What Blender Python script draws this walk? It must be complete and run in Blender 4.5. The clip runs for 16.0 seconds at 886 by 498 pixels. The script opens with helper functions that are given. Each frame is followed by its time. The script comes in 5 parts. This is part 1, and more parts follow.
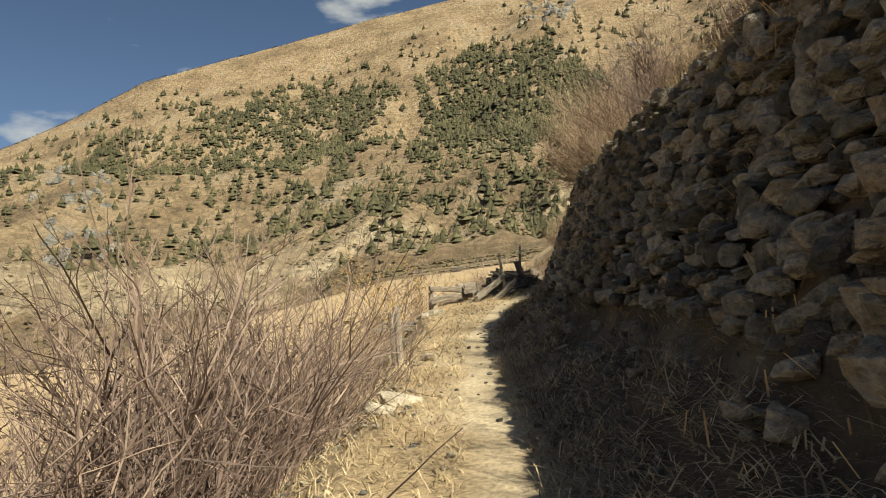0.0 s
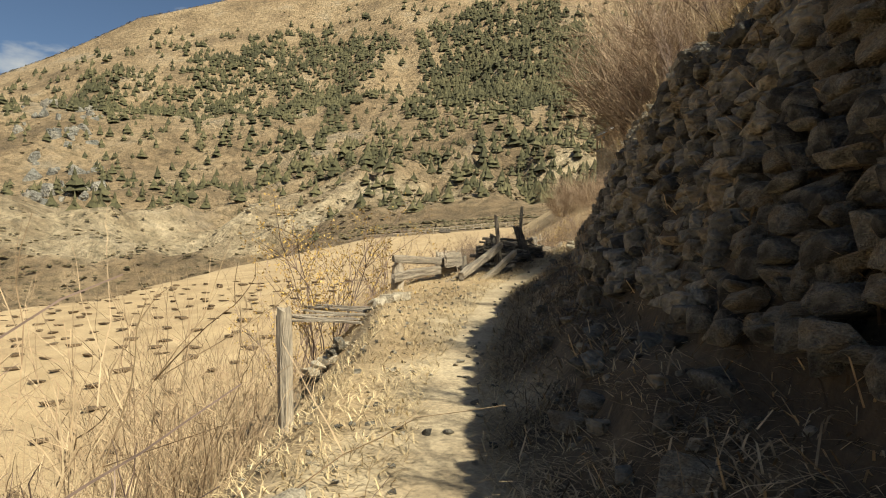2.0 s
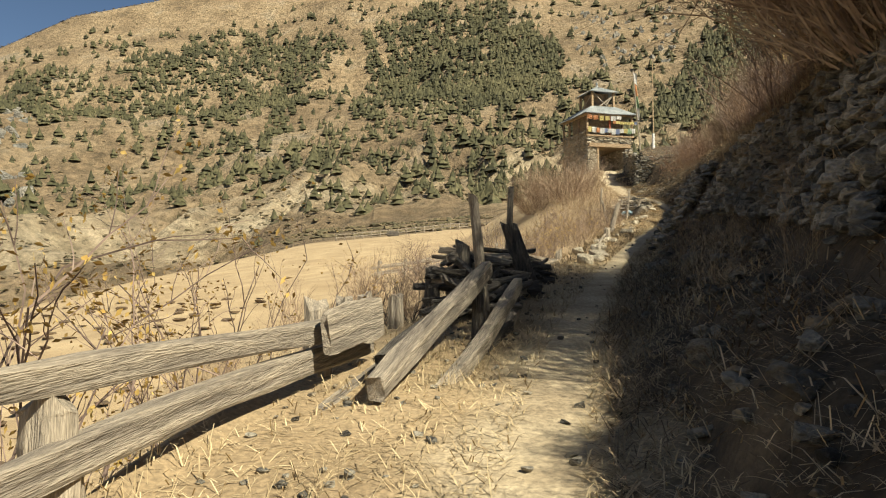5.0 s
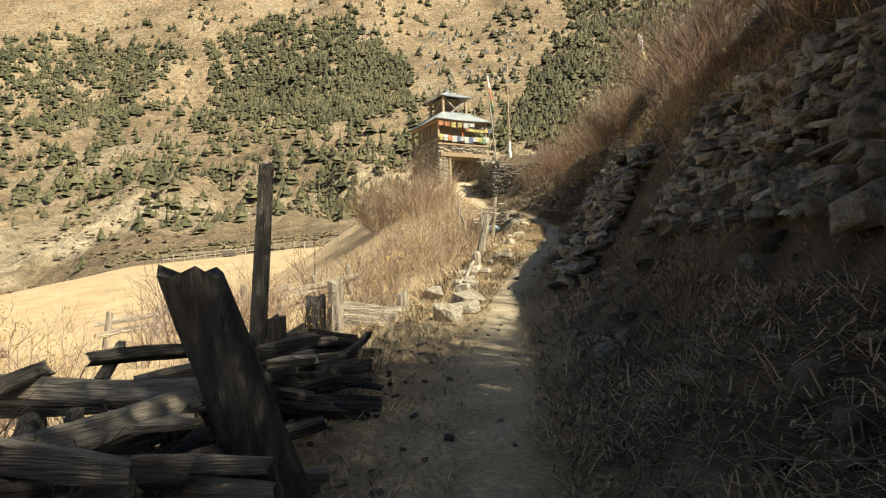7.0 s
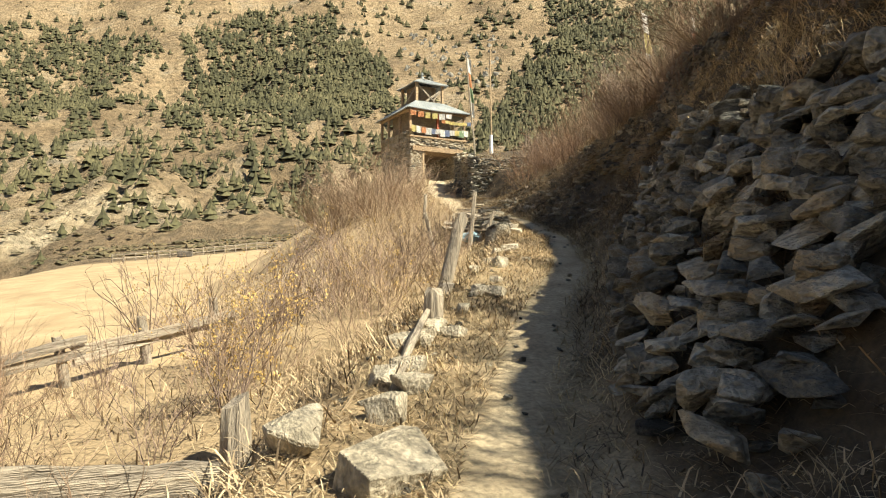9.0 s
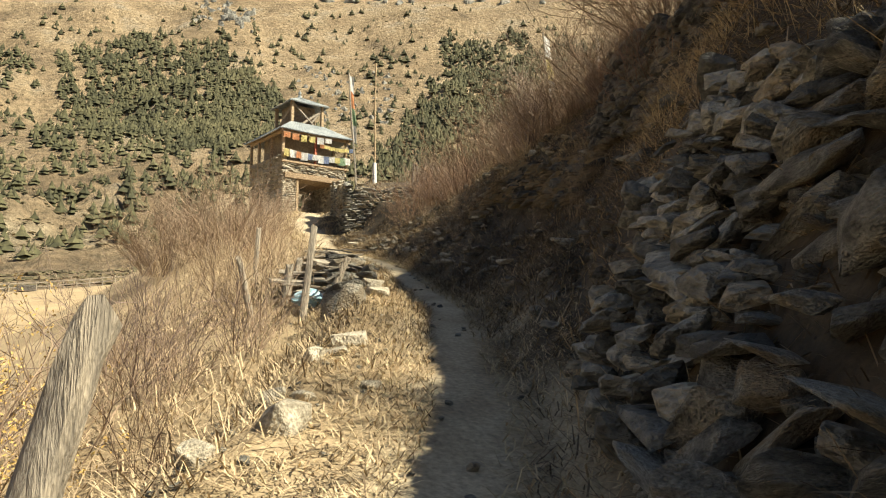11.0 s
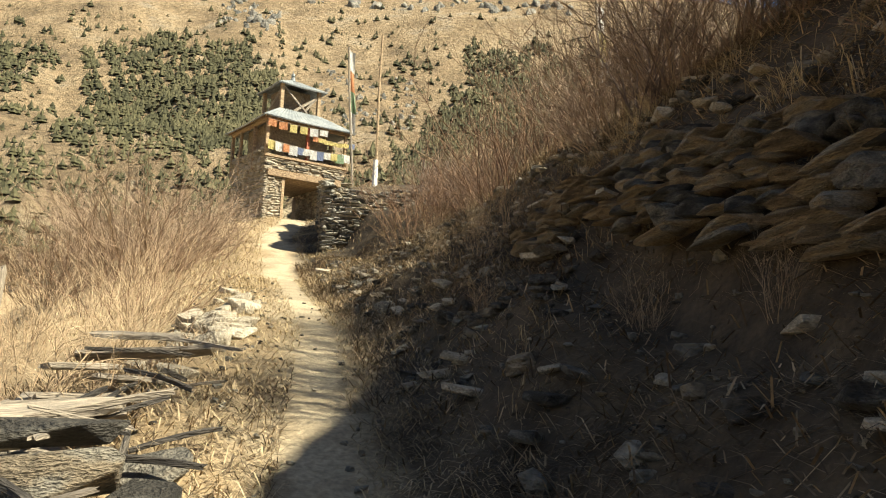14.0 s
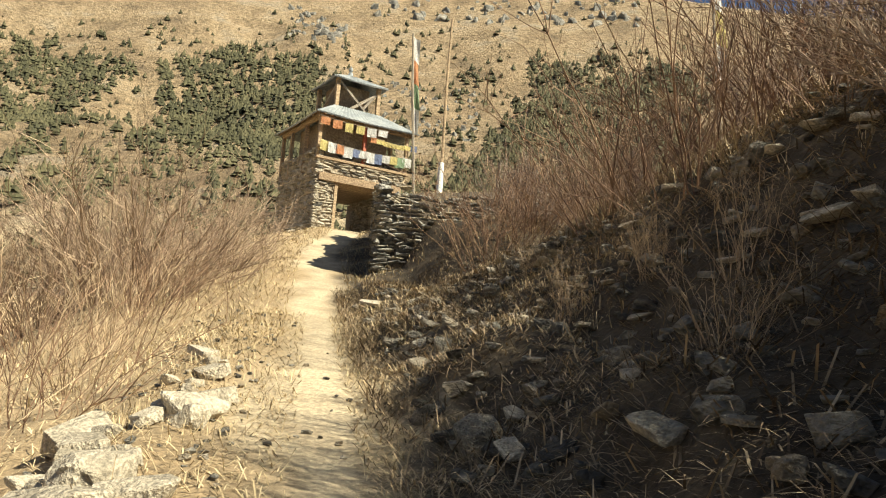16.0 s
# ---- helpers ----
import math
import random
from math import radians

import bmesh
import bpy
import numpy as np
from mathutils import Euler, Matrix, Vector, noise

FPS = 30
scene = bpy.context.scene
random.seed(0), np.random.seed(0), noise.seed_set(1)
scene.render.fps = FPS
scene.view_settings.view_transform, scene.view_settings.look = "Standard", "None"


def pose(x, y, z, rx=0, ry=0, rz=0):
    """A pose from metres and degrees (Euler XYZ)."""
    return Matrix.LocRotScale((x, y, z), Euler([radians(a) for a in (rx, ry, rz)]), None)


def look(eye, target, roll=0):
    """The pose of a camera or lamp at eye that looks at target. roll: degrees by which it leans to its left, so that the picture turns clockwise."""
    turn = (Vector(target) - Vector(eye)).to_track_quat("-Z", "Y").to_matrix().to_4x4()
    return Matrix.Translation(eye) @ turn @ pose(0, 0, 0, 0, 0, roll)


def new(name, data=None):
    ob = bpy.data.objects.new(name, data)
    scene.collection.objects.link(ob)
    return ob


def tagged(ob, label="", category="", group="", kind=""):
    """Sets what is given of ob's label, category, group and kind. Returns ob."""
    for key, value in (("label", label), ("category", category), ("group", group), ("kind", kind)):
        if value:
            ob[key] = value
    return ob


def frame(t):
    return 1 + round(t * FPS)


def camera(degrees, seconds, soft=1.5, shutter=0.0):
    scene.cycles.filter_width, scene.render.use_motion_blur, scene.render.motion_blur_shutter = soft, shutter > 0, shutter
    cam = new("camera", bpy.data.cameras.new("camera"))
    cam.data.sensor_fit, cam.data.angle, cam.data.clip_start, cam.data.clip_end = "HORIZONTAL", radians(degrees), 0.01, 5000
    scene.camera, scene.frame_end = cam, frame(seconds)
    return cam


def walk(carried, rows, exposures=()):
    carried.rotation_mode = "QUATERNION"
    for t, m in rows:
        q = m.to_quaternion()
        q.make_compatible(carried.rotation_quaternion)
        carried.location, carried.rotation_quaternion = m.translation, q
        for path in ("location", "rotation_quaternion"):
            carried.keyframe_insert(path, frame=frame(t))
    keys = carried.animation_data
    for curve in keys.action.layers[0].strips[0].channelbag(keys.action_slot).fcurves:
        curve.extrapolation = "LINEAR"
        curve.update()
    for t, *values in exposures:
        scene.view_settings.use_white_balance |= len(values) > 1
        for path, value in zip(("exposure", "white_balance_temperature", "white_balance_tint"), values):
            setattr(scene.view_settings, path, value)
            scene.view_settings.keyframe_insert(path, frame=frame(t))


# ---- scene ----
# seconds, eye x, y, z, turn to the left, tilt up, lean
PATH = [
    (0.0, -0.000, -0.000, 1.612, 0.01, 4.59, -2.74),
    (0.5, 0.070, 1.247, 1.700, -2.43, 4.30, -2.56),
    (1.0, 0.251, 2.490, 1.826, -3.41, 3.23, -0.98),
    (1.5, 0.307, 3.624, 1.911, -1.56, 1.69, 0.48),
    (2.0, 0.267, 4.914, 1.907, -0.74, 1.37, 0.79),
    (2.5, 0.294, 6.230, 1.980, -0.87, 1.27, 0.54),
    (3.0, 0.306, 7.688, 2.047, -1.03, 1.25, 0.56),
    (3.5, 0.381, 9.070, 2.118, -1.38, 1.17, 0.32),
    (3.7, 0.413, 9.643, 2.144, -1.34, 1.08, 0.09),
    (5.8, 1.271, 15.634, 2.509, -8.64, 1.91, -0.87),
    (6.0, 1.423, 16.194, 2.556, -9.75, 1.93, -1.12),
    (6.5, 1.781, 17.602, 2.652, -12.88, 2.37, -1.57),
    (7.0, 2.305, 18.960, 2.785, -16.55, 2.73, -1.71),
    (7.5, 2.803, 20.318, 2.956, -17.07, 2.75, -1.13),
    (8.0, 3.313, 21.657, 3.088, -17.68, 2.69, -0.86),
    (8.5, 3.765, 22.785, 3.158, -17.79, 2.72, -0.63),
    (9.0, 4.207, 24.030, 3.243, -18.48, 3.00, -0.44),
    (9.5, 4.686, 25.139, 3.350, -20.12, 3.64, -1.05),
    (10.0, 5.231, 26.285, 3.548, -23.93, 4.66, -1.87),
    (10.2, 5.454, 26.667, 3.611, -25.83, 5.17, -2.02),
    (12.3, 7.794, 30.531, 4.377, -26.81, 6.34, 1.74),
    (12.5, 7.992, 30.938, 4.481, -26.70, 6.34, 1.70),
    (13.0, 8.507, 31.961, 4.686, -26.87, 6.54, 1.57),
    (13.5, 8.902, 32.817, 4.856, -26.56, 6.51, 1.98),
    (14.0, 9.325, 33.758, 4.995, -25.92, 6.56, 2.43),
    (14.5, 9.634, 34.555, 5.126, -25.21, 6.67, 3.02),
    (15.0, 9.956, 35.463, 5.264, -24.51, 6.96, 3.30),
    (15.5, 10.244, 36.304, 5.419, -23.02, 7.27, 4.11),
    (16.0, 10.473, 37.207, 5.585, -21.05, 7.24, 4.29),
]
LENS = 64.12
cam = camera(LENS, 16.0, 1.1)
walk(cam, [(t, pose(x, y, z, 90 + tilt, 0, turn) @ pose(0, 0, 0, 0, 0, lean)) for t, x, y, z, turn, tilt, lean in PATH],
     exposures=[(0.0, 0.85, 6650, 3), (3.7, 0.85, 6650, 3), (6.0, 1.05, 6650, 3), (7.0, 1.28, 6650, 3), (8.0, 1.42, 6650, 3), (9.0, 1.35, 6650, 3), (12.5, 1.2, 6650, 3), (14.5, 1.35, 6650, 3), (16.0, 1.2, 6650, 3)])

# ---- sky and sun ----
SUN = Vector((0.52, -0.60, 0.80)).normalized()
world = bpy.data.worlds.new("sky")
scene.world = world
world.use_nodes = True
wn, wl = world.node_tree.nodes, world.node_tree.links
wn.clear()
sky = wn.new("ShaderNodeTexSky")
sky.sky_type, sky.sun_disc = "NISHITA", False
sky.sun_elevation = math.asin(SUN.z)
sky.sun_rotation = math.atan2(SUN.x, SUN.y)
sky.altitude, sky.air_density, sky.dust_density = 3500, 0.92, 3.0
coord = wn.new("ShaderNodeTexCoord")
stretch = wn.new("ShaderNodeMapping")
stretch.inputs["Scale"].default_value = (2.2, 2.2, 6.0)
stretch.inputs["Location"].default_value = (0.3, 0.1, 0.0)
puffs = wn.new("ShaderNodeTexNoise")
puffs.inputs["Scale"].default_value, puffs.inputs["Detail"].default_value = 1.6, 7
ramp = wn.new("ShaderNodeValToRGB")
ramp.color_ramp.elements[0].position, ramp.color_ramp.elements[1].position = 0.565, 0.64
clouds = wn.new("ShaderNodeMixRGB")
clouds.inputs["Color2"].default_value = (7.5, 7.4, 7.2, 1)
back = wn.new("ShaderNodeBackground")
back.inputs["Strength"].default_value = 0.049
wout = wn.new("ShaderNodeOutputWorld")
wl.new(coord.outputs["Generated"], stretch.inputs["Vector"])
wl.new(stretch.outputs["Vector"], puffs.inputs["Vector"])
wl.new(puffs.outputs["Fac"], ramp.inputs["Fac"])
wl.new(ramp.outputs["Color"], clouds.inputs["Fac"])
wl.new(sky.outputs["Color"], clouds.inputs["Color1"])
wl.new(clouds.outputs["Color"], back.inputs["Color"])
wl.new(back.outputs["Background"], wout.inputs["Surface"])

lamp = bpy.data.lights.new("sun", "SUN")
lamp.energy, lamp.angle, lamp.color = 5.0, radians(0.53), (1.0, 0.91, 0.75)
new("sun", lamp).matrix_world = look(SUN * 50, (0, 0, 0))


# ---- materials ----
def shader(name, stops, scale=4.0, detail=8, fine=40.0, rough=0.9, bump=0.3, metal=0.0, per_piece=0.0, coords="Object", stretch=(1, 1, 1), island=False, trans=0.0):
    """A surface of two scales of noise: colour stops along the coarse noise, grain in brightness and relief."""
    m = bpy.data.materials.new(name)
    m.use_nodes = True
    n, l = m.node_tree.nodes, m.node_tree.links
    p = n["Principled BSDF"]
    p.inputs["Roughness"].default_value, p.inputs["Metallic"].default_value = rough, metal
    tc = n.new("ShaderNodeTexCoord")
    mp = n.new("ShaderNodeMapping")
    mp.inputs["Scale"].default_value = stretch
    l.new(tc.outputs[coords], mp.inputs["Vector"])
    a = n.new("ShaderNodeTexNoise")
    a.inputs["Scale"].default_value, a.inputs["Detail"].default_value = scale, detail
    b = n.new("ShaderNodeTexNoise")
    b.inputs["Scale"].default_value, b.inputs["Detail"].default_value = fine, 6
    l.new(mp.outputs["Vector"], a.inputs["Vector"])
    l.new(mp.outputs["Vector"], b.inputs["Vector"])
    r = n.new("ShaderNodeValToRGB")
    els = r.color_ramp.elements
    while len(els) < len(stops):
        els.new(0.5)
    for k, (e, c) in enumerate(zip(els, stops)):
        e.position = 0.30 + 0.40 * k / max(1, len(stops) - 1)
        e.color = (*c, 1)
    fac = a.outputs["Fac"]
    if per_piece:
        if island:
            gi = n.new("ShaderNodeNewGeometry")
            rnd = gi.outputs["Random Per Island"]
        else:
            oi = n.new("ShaderNodeObjectInfo")
            rnd = oi.outputs["Random"]
        s = n.new("ShaderNodeMath")
        s.operation = "MULTIPLY_ADD"
        s.inputs[1].default_value, s.inputs[2].default_value = per_piece, -per_piece / 2
        l.new(rnd, s.inputs[0])
        ad = n.new("ShaderNodeMath")
        ad.operation = "ADD"
        l.new(fac, ad.inputs[0])
        l.new(s.outputs[0], ad.inputs[1])
        fac = ad.outputs[0]
    l.new(fac, r.inputs["Fac"])
    g = n.new("ShaderNodeMapRange")
    g.inputs["To Min"].default_value, g.inputs["To Max"].default_value = 0.55, 1.45
    g.inputs["From Min"].default_value, g.inputs["From Max"].default_value = 0.25, 0.75
    l.new(b.outputs["Fac"], g.inputs["Value"])
    mul = n.new("ShaderNodeMixRGB")
    mul.blend_type = "MULTIPLY"
    mul.inputs["Fac"].default_value = 1.0
    l.new(r.outputs["Color"], mul.inputs["Color1"])
    l.new(g.outputs["Result"], mul.inputs["Color2"])
    l.new(mul.outputs["Color"], p.inputs["Base Color"])
    if bump:
        add = n.new("ShaderNodeMath")
        add.operation = "MULTIPLY_ADD"
        add.inputs[1].default_value = 0.4
        l.new(b.outputs["Fac"], add.inputs[0])
        l.new(a.outputs["Fac"], add.inputs[2])
        bp = n.new("ShaderNodeBump")
        bp.inputs["Strength"].default_value, bp.inputs["Distance"].default_value = bump, 0.6 / scale
        l.new(add.outputs[0], bp.inputs["Height"])
        l.new(bp.outputs["Normal"], p.inputs["Normal"])
    return m


STONE = shader("slate_stone", [(0.055, 0.049, 0.040), (0.125, 0.115, 0.095), (0.20, 0.183, 0.150), (0.30, 0.27, 0.215), (0.25, 0.20, 0.135)], 2.2, 12, 22, 0.88, 0.9, per_piece=0.42, stretch=(1, 1, 1.6))
STONE_REST = shader("slate_stone_joined", [(0.055, 0.049, 0.040), (0.125, 0.115, 0.095), (0.20, 0.183, 0.150), (0.30, 0.27, 0.215), (0.25, 0.20, 0.135)], 2.2, 12, 22, 0.88, 0.9, per_piece=0.42, stretch=(1, 1, 1.6), island=True)
PALE = shader("pale_limestone", [(0.26, 0.225, 0.165), (0.38, 0.33, 0.25), (0.50, 0.44, 0.34)], 2.0, 12, 16, 0.85, 0.5, per_piece=0.25)
GREYS_TINT = [(0.11, 0.105, 0.09), (0.20, 0.19, 0.165), (0.31, 0.295, 0.255), (0.42, 0.395, 0.335), (0.33, 0.275, 0.195)]
GREY_SLAB = shader("grey_slab", GREYS_TINT, 2.2, 12, 22, 0.88, 0.9, per_piece=0.45, stretch=(1, 1, 1.6))
GREY_SLAB_REST = shader("grey_slab_joined", GREYS_TINT, 2.2, 12, 22, 0.88, 0.9, per_piece=0.45, stretch=(1, 1, 1.6), island=True)
CORE = shader("packed_earth", [(0.035, 0.028, 0.02), (0.075, 0.06, 0.04)], 6, 8, 40, 0.95, 0.5)
WOOD = shader("weathered_wood", [(0.15, 0.125, 0.10), (0.27, 0.23, 0.18), (0.37, 0.31, 0.235)], 3, 8, 22, 0.8, 0.5, per_piece=0.25, stretch=(8, 8, 0.7))
BURNT = shader("charred_wood", [(0.035, 0.03, 0.027), (0.09, 0.078, 0.065), (0.17, 0.145, 0.115)], 3, 8, 22, 0.85, 0.7, per_piece=0.2, stretch=(8, 8, 0.7))
STRAW = shader("dry_straw", [(0.25, 0.185, 0.105), (0.44, 0.34, 0.195), (0.60, 0.485, 0.30)], 0.7, 4, 8, 0.8, 0, per_piece=0.35, island=True)
LITTER = shader("leaf_litter", [(0.09, 0.062, 0.036), (0.25, 0.18, 0.105), (0.50, 0.38, 0.235)], 0.7, 4, 8, 0.85, 0, per_piece=0.55, island=True)
TWIG = shader("grey_brown_twig", [(0.10, 0.068, 0.056), (0.20, 0.14, 0.112), (0.32, 0.24, 0.19)], 1.5, 4, 10, 0.8, 0, per_piece=0.3, island=True)
RED_TWIG = shader("red_brown_twig", [(0.11, 0.060, 0.036), (0.21, 0.125, 0.075), (0.36, 0.24, 0.15)], 1.5, 4, 10, 0.8, 0, per_piece=0.3, island=True)
STRAW_TWIG = shader("straw_coloured_twig", [(0.28, 0.195, 0.12), (0.38, 0.28, 0.175), (0.46, 0.36, 0.23)], 1.5, 4, 10, 0.8, 0, per_piece=0.3, island=True)
YELLOW_LEAF = shader("withered_yellow_leaf", [(0.26, 0.155, 0.04), (0.42, 0.27, 0.07), (0.54, 0.38, 0.12)], 2, 4, 10, 0.7, 0, per_piece=0.3, island=True)
PINE = shader("pine_needles", [(0.040, 0.039, 0.017), (0.066, 0.062, 0.027), (0.10, 0.089, 0.042)], 0.02, 4, 0.8, 0.9, 0, per_piece=0.3, island=True)
SCRUB = shader("dry_scrub", [(0.06, 0.052, 0.026), (0.10, 0.08, 0.04), (0.15, 0.11, 0.06)], 0.02, 4, 0.8, 0.9, 0, per_piece=0.3, island=True)
# brown slate made paler and warmer, bounced light put into the colour
BOUNCE_TAN_SLAB = shader("brown_slab", [(0.17, 0.125, 0.075), (0.32, 0.24, 0.148), (0.44, 0.34, 0.215), (0.36, 0.31, 0.24)], 2.2, 12, 22, 0.88, 0.8, per_piece=0.4, stretch=(1, 1, 3))
BUSH_TWIG = shader("tan_twig", [(0.16, 0.105, 0.07), (0.28, 0.195, 0.13), (0.40, 0.30, 0.20)], 1.5, 4, 10, 0.8, 0, per_piece=0.3, island=True)
# dark brown that paints the field's small streak shadows onto the heaps
HEAP_SHADE = shader("heap_shade_brown", [(0.07, 0.045, 0.024), (0.13, 0.088, 0.048)], 3, 8, 20, 0.95, 0.5)
CRAG = shader("grey_crag", [(0.10, 0.10, 0.09), (0.20, 0.19, 0.165), (0.30, 0.27, 0.22)], 0.12, 10, 0.9, 0.9, 1.0)


def ground_material():
    """Trodden dirt, straw-littered banks with shade painted into their soil, tilled field and far mountainside, by the
    mesh's cover attribute.
    """
    m = bpy.data.materials.new("mountain_ground")
    m.use_nodes = True
    n, l = m.node_tree.nodes, m.node_tree.links
    p = n["Principled BSDF"]
    p.inputs["Roughness"].default_value = 0.95
    geo = n.new("ShaderNodeNewGeometry")
    cover = n.new("ShaderNodeAttribute")
    cover.attribute_name = "cover"
    split = n.new("ShaderNodeSeparateColor")
    l.new(cover.outputs["Color"], split.inputs["Color"])

    def noise_ramp(scale, stops, detail=9, lo=0.32, hi=0.68, rough=0.55):
        t = n.new("ShaderNodeTexNoise")
        t.inputs["Scale"].default_value, t.inputs["Detail"].default_value, t.inputs["Roughness"].default_value = scale, detail, rough
        l.new(geo.outputs["Position"], t.inputs["Vector"])
        r = n.new("ShaderNodeValToRGB")
        while len(r.color_ramp.elements) < len(stops):
            r.color_ramp.elements.new(0.5)
        for k, (e, c) in enumerate(zip(r.color_ramp.elements, stops)):
            e.position, e.color = lo + (hi - lo) * k / (len(stops) - 1), (*c, 1)
        l.new(t.outputs["Fac"], r.inputs["Fac"])
        return r.outputs["Color"], t.outputs["Fac"]

    def mix(a, b, fac, mode="MIX"):
        x = n.new("ShaderNodeMixRGB")
        x.blend_type = mode
        l.new(a, x.inputs["Color1"])
        l.new(b, x.inputs["Color2"])
        if isinstance(fac, float):
            x.inputs["Fac"].default_value = fac
        else:
            l.new(fac, x.inputs["Fac"])
        return x.outputs["Color"]

    dirt, _ = noise_ramp(2.2, [(0.30, 0.235, 0.15), (0.40, 0.325, 0.215), (0.47, 0.385, 0.26)])
    # bank soil: brown earth taken near black, deep shade painted into its colour
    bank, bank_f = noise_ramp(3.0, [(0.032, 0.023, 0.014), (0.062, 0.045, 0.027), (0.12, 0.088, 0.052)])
    field, _ = noise_ramp(0.5, [(0.30, 0.215, 0.12), (0.38, 0.28, 0.16), (0.45, 0.34, 0.20)])
    hill, _ = noise_ramp(0.018, [(0.14, 0.10, 0.057), (0.22, 0.156, 0.088), (0.31, 0.228, 0.134), (0.28, 0.23, 0.163)], 12, rough=0.65)
    scree, _ = noise_ramp(0.05, [(0.24, 0.18, 0.105), (0.42, 0.335, 0.215), (0.52, 0.43, 0.30)], 12, rough=0.7)
    grain, grain_f = noise_ramp(35.0, [(0.6, 0.6, 0.6), (1.3, 1.3, 1.3)], 6)
    far_grain, far_f = noise_ramp(0.22, [(0.42, 0.44, 0.40), (1.0, 1.0, 1.0), (1.5, 1.5, 1.5)], 10, 0.36, 0.64, rough=0.75)
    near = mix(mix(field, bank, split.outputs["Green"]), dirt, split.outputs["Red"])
    near = mix(near, grain, 0.8, "MULTIPLY")
    # bare pale soil shows through the brown hillside in broken patches
    far_mask = n.new("ShaderNodeTexNoise")
    far_mask.inputs["Scale"].default_value, far_mask.inputs["Detail"].default_value, far_mask.inputs["Roughness"].default_value = 0.012, 12, 0.7
    l.new(geo.outputs["Position"], far_mask.inputs["Vector"])
    thr = n.new("ShaderNodeMath")
    thr.operation = "ADD"
    l.new(far_mask.outputs["Fac"], thr.inputs[0])
    l.new(cover.outputs["Alpha"], thr.inputs[1])
    cut = n.new("ShaderNodeMapRange")
    cut.inputs["From Min"].default_value, cut.inputs["From Max"].default_value = 0.60, 0.74
    l.new(thr.outputs[0], cut.inputs["Value"])
    far = mix(mix(hill, scree, cut.outputs["Result"]), far_grain, 0.9, "MULTIPLY")
    l.new(mix(near, far, split.outputs["Blue"]), p.inputs["Base Color"])
    hmix = n.new("ShaderNodeMath")
    hmix.operation = "MULTIPLY_ADD"
    hmix.inputs[1].default_value = 0.3
    l.new(grain_f, hmix.inputs[0])
    l.new(bank_f, hmix.inputs[2])
    b1 = n.new("ShaderNodeBump")
    b1.inputs["Strength"].default_value, b1.inputs["Distance"].default_value = 0.5, 0.08
    l.new(hmix.outputs[0], b1.inputs["Height"])
    b2 = n.new("ShaderNodeBump")
    b2.inputs["Distance"].default_value = 5.0
    l.new(far_f, b2.inputs["Height"])
    l.new(split.outputs["Blue"], b2.inputs["Strength"])
    l.new(b1.outputs["Normal"], b2.inputs["Normal"])
    l.new(b2.outputs["Normal"], p.inputs["Normal"])
    return m


GROUND = ground_material()

# ---- the lie of the land ----
def lattice(ix, iy, seed):
    h = (ix.astype(np.int64) * 374761393 + iy.astype(np.int64) * 668265263 + seed * 974634777) & 0xFFFFFFFF
    h = ((h ^ (h >> 13)) * 1274126177) & 0xFFFFFFFF
    return ((h ^ (h >> 16)) & 0xFFFF) / 65535.0


def value_noise(x, y, seed=0):
    x, y = np.asarray(x, float), np.asarray(y, float)
    ix, iy = np.floor(x), np.floor(y)
    fx, fy = x - ix, y - iy
    fx, fy = fx * fx * (3 - 2 * fx), fy * fy * (3 - 2 * fy)
    a, b = lattice(ix, iy, seed), lattice(ix + 1, iy, seed)
    c, d = lattice(ix, iy + 1, seed), lattice(ix + 1, iy + 1, seed)
    return (a * (1 - fx) + b * fx) * (1 - fy) + (c * (1 - fx) + d * fx) * fy - 0.5


def fbm(x, y, octaves=4, seed=0):
    return sum(value_noise(np.asarray(x) * 2.0**k, np.asarray(y) * 2.0**k, seed + k) / 2.0**k for k in range(octaves))


def smooth(a, b, x):
    u = np.clip((np.asarray(x, float) - a) / (b - a), 0, 1)
    return u * u * (3 - 2 * u)


# the trodden line: y, x, height
LINE_Y = np.array([-60, -6, 0, 3.6, 6.2, 9.6, 12.5, 15.6, 19.0, 22.8, 25.2, 26.7, 28.8, 30.9, 33.7, 35.5, 37.2, 40.0, 46.0, 53.0, 59.0, 62.5, 80, 140])
LINE_X = np.array([-1.0, -0.1, 0.05, 0.27, 0.32, 0.45, 0.85, 1.3, 2.35, 3.8, 4.75, 5.4, 6.6, 8.0, 9.35, 9.95, 10.4, 11.2, 12.3, 13.6, 15.6, 17.0, 20, 26])
LINE_Z = np.array([-2, 0.35, 0.60, 0.90, 1.0, 1.15, 1.33, 1.52, 1.82, 2.16, 2.36, 2.55, 3.0, 3.45, 3.95, 4.2, 4.55, 4.95, 5.75, 7.3, 8.75, 9.15, 9.5, 9.5])
# the bank on the upper side: foot and top of its steep part, out from the line and over it, and the slope above
BANK_Y = np.array([-5, 4, 11, 14, 17, 22, 25, 27, 31, 32.2, 34, 38, 42, 46, 49.3, 54.2, 55.4, 58, 60, 63, 70])
FOOT_D = np.array([0.85, 0.85, 0.92, 1.0, 1.35, 1.45, 1.1, 0.5, 0.55, 0.87, 1.35, 1.4, 1.25, 1.5, 1.4, 1.6, 1.5, 1.7, 4.2, 6.0, 6])
FOOT_Z = np.array([0.32, 0.36, 0.40, 0.40, 0.60, 0.70, 0.50, 0.15, 0.20, 0.42, 0.75, 0.80, 0.55, 0.35, 0.2, 0.3, 0.3, 0.2, 0.2, 0.2, 0.2])
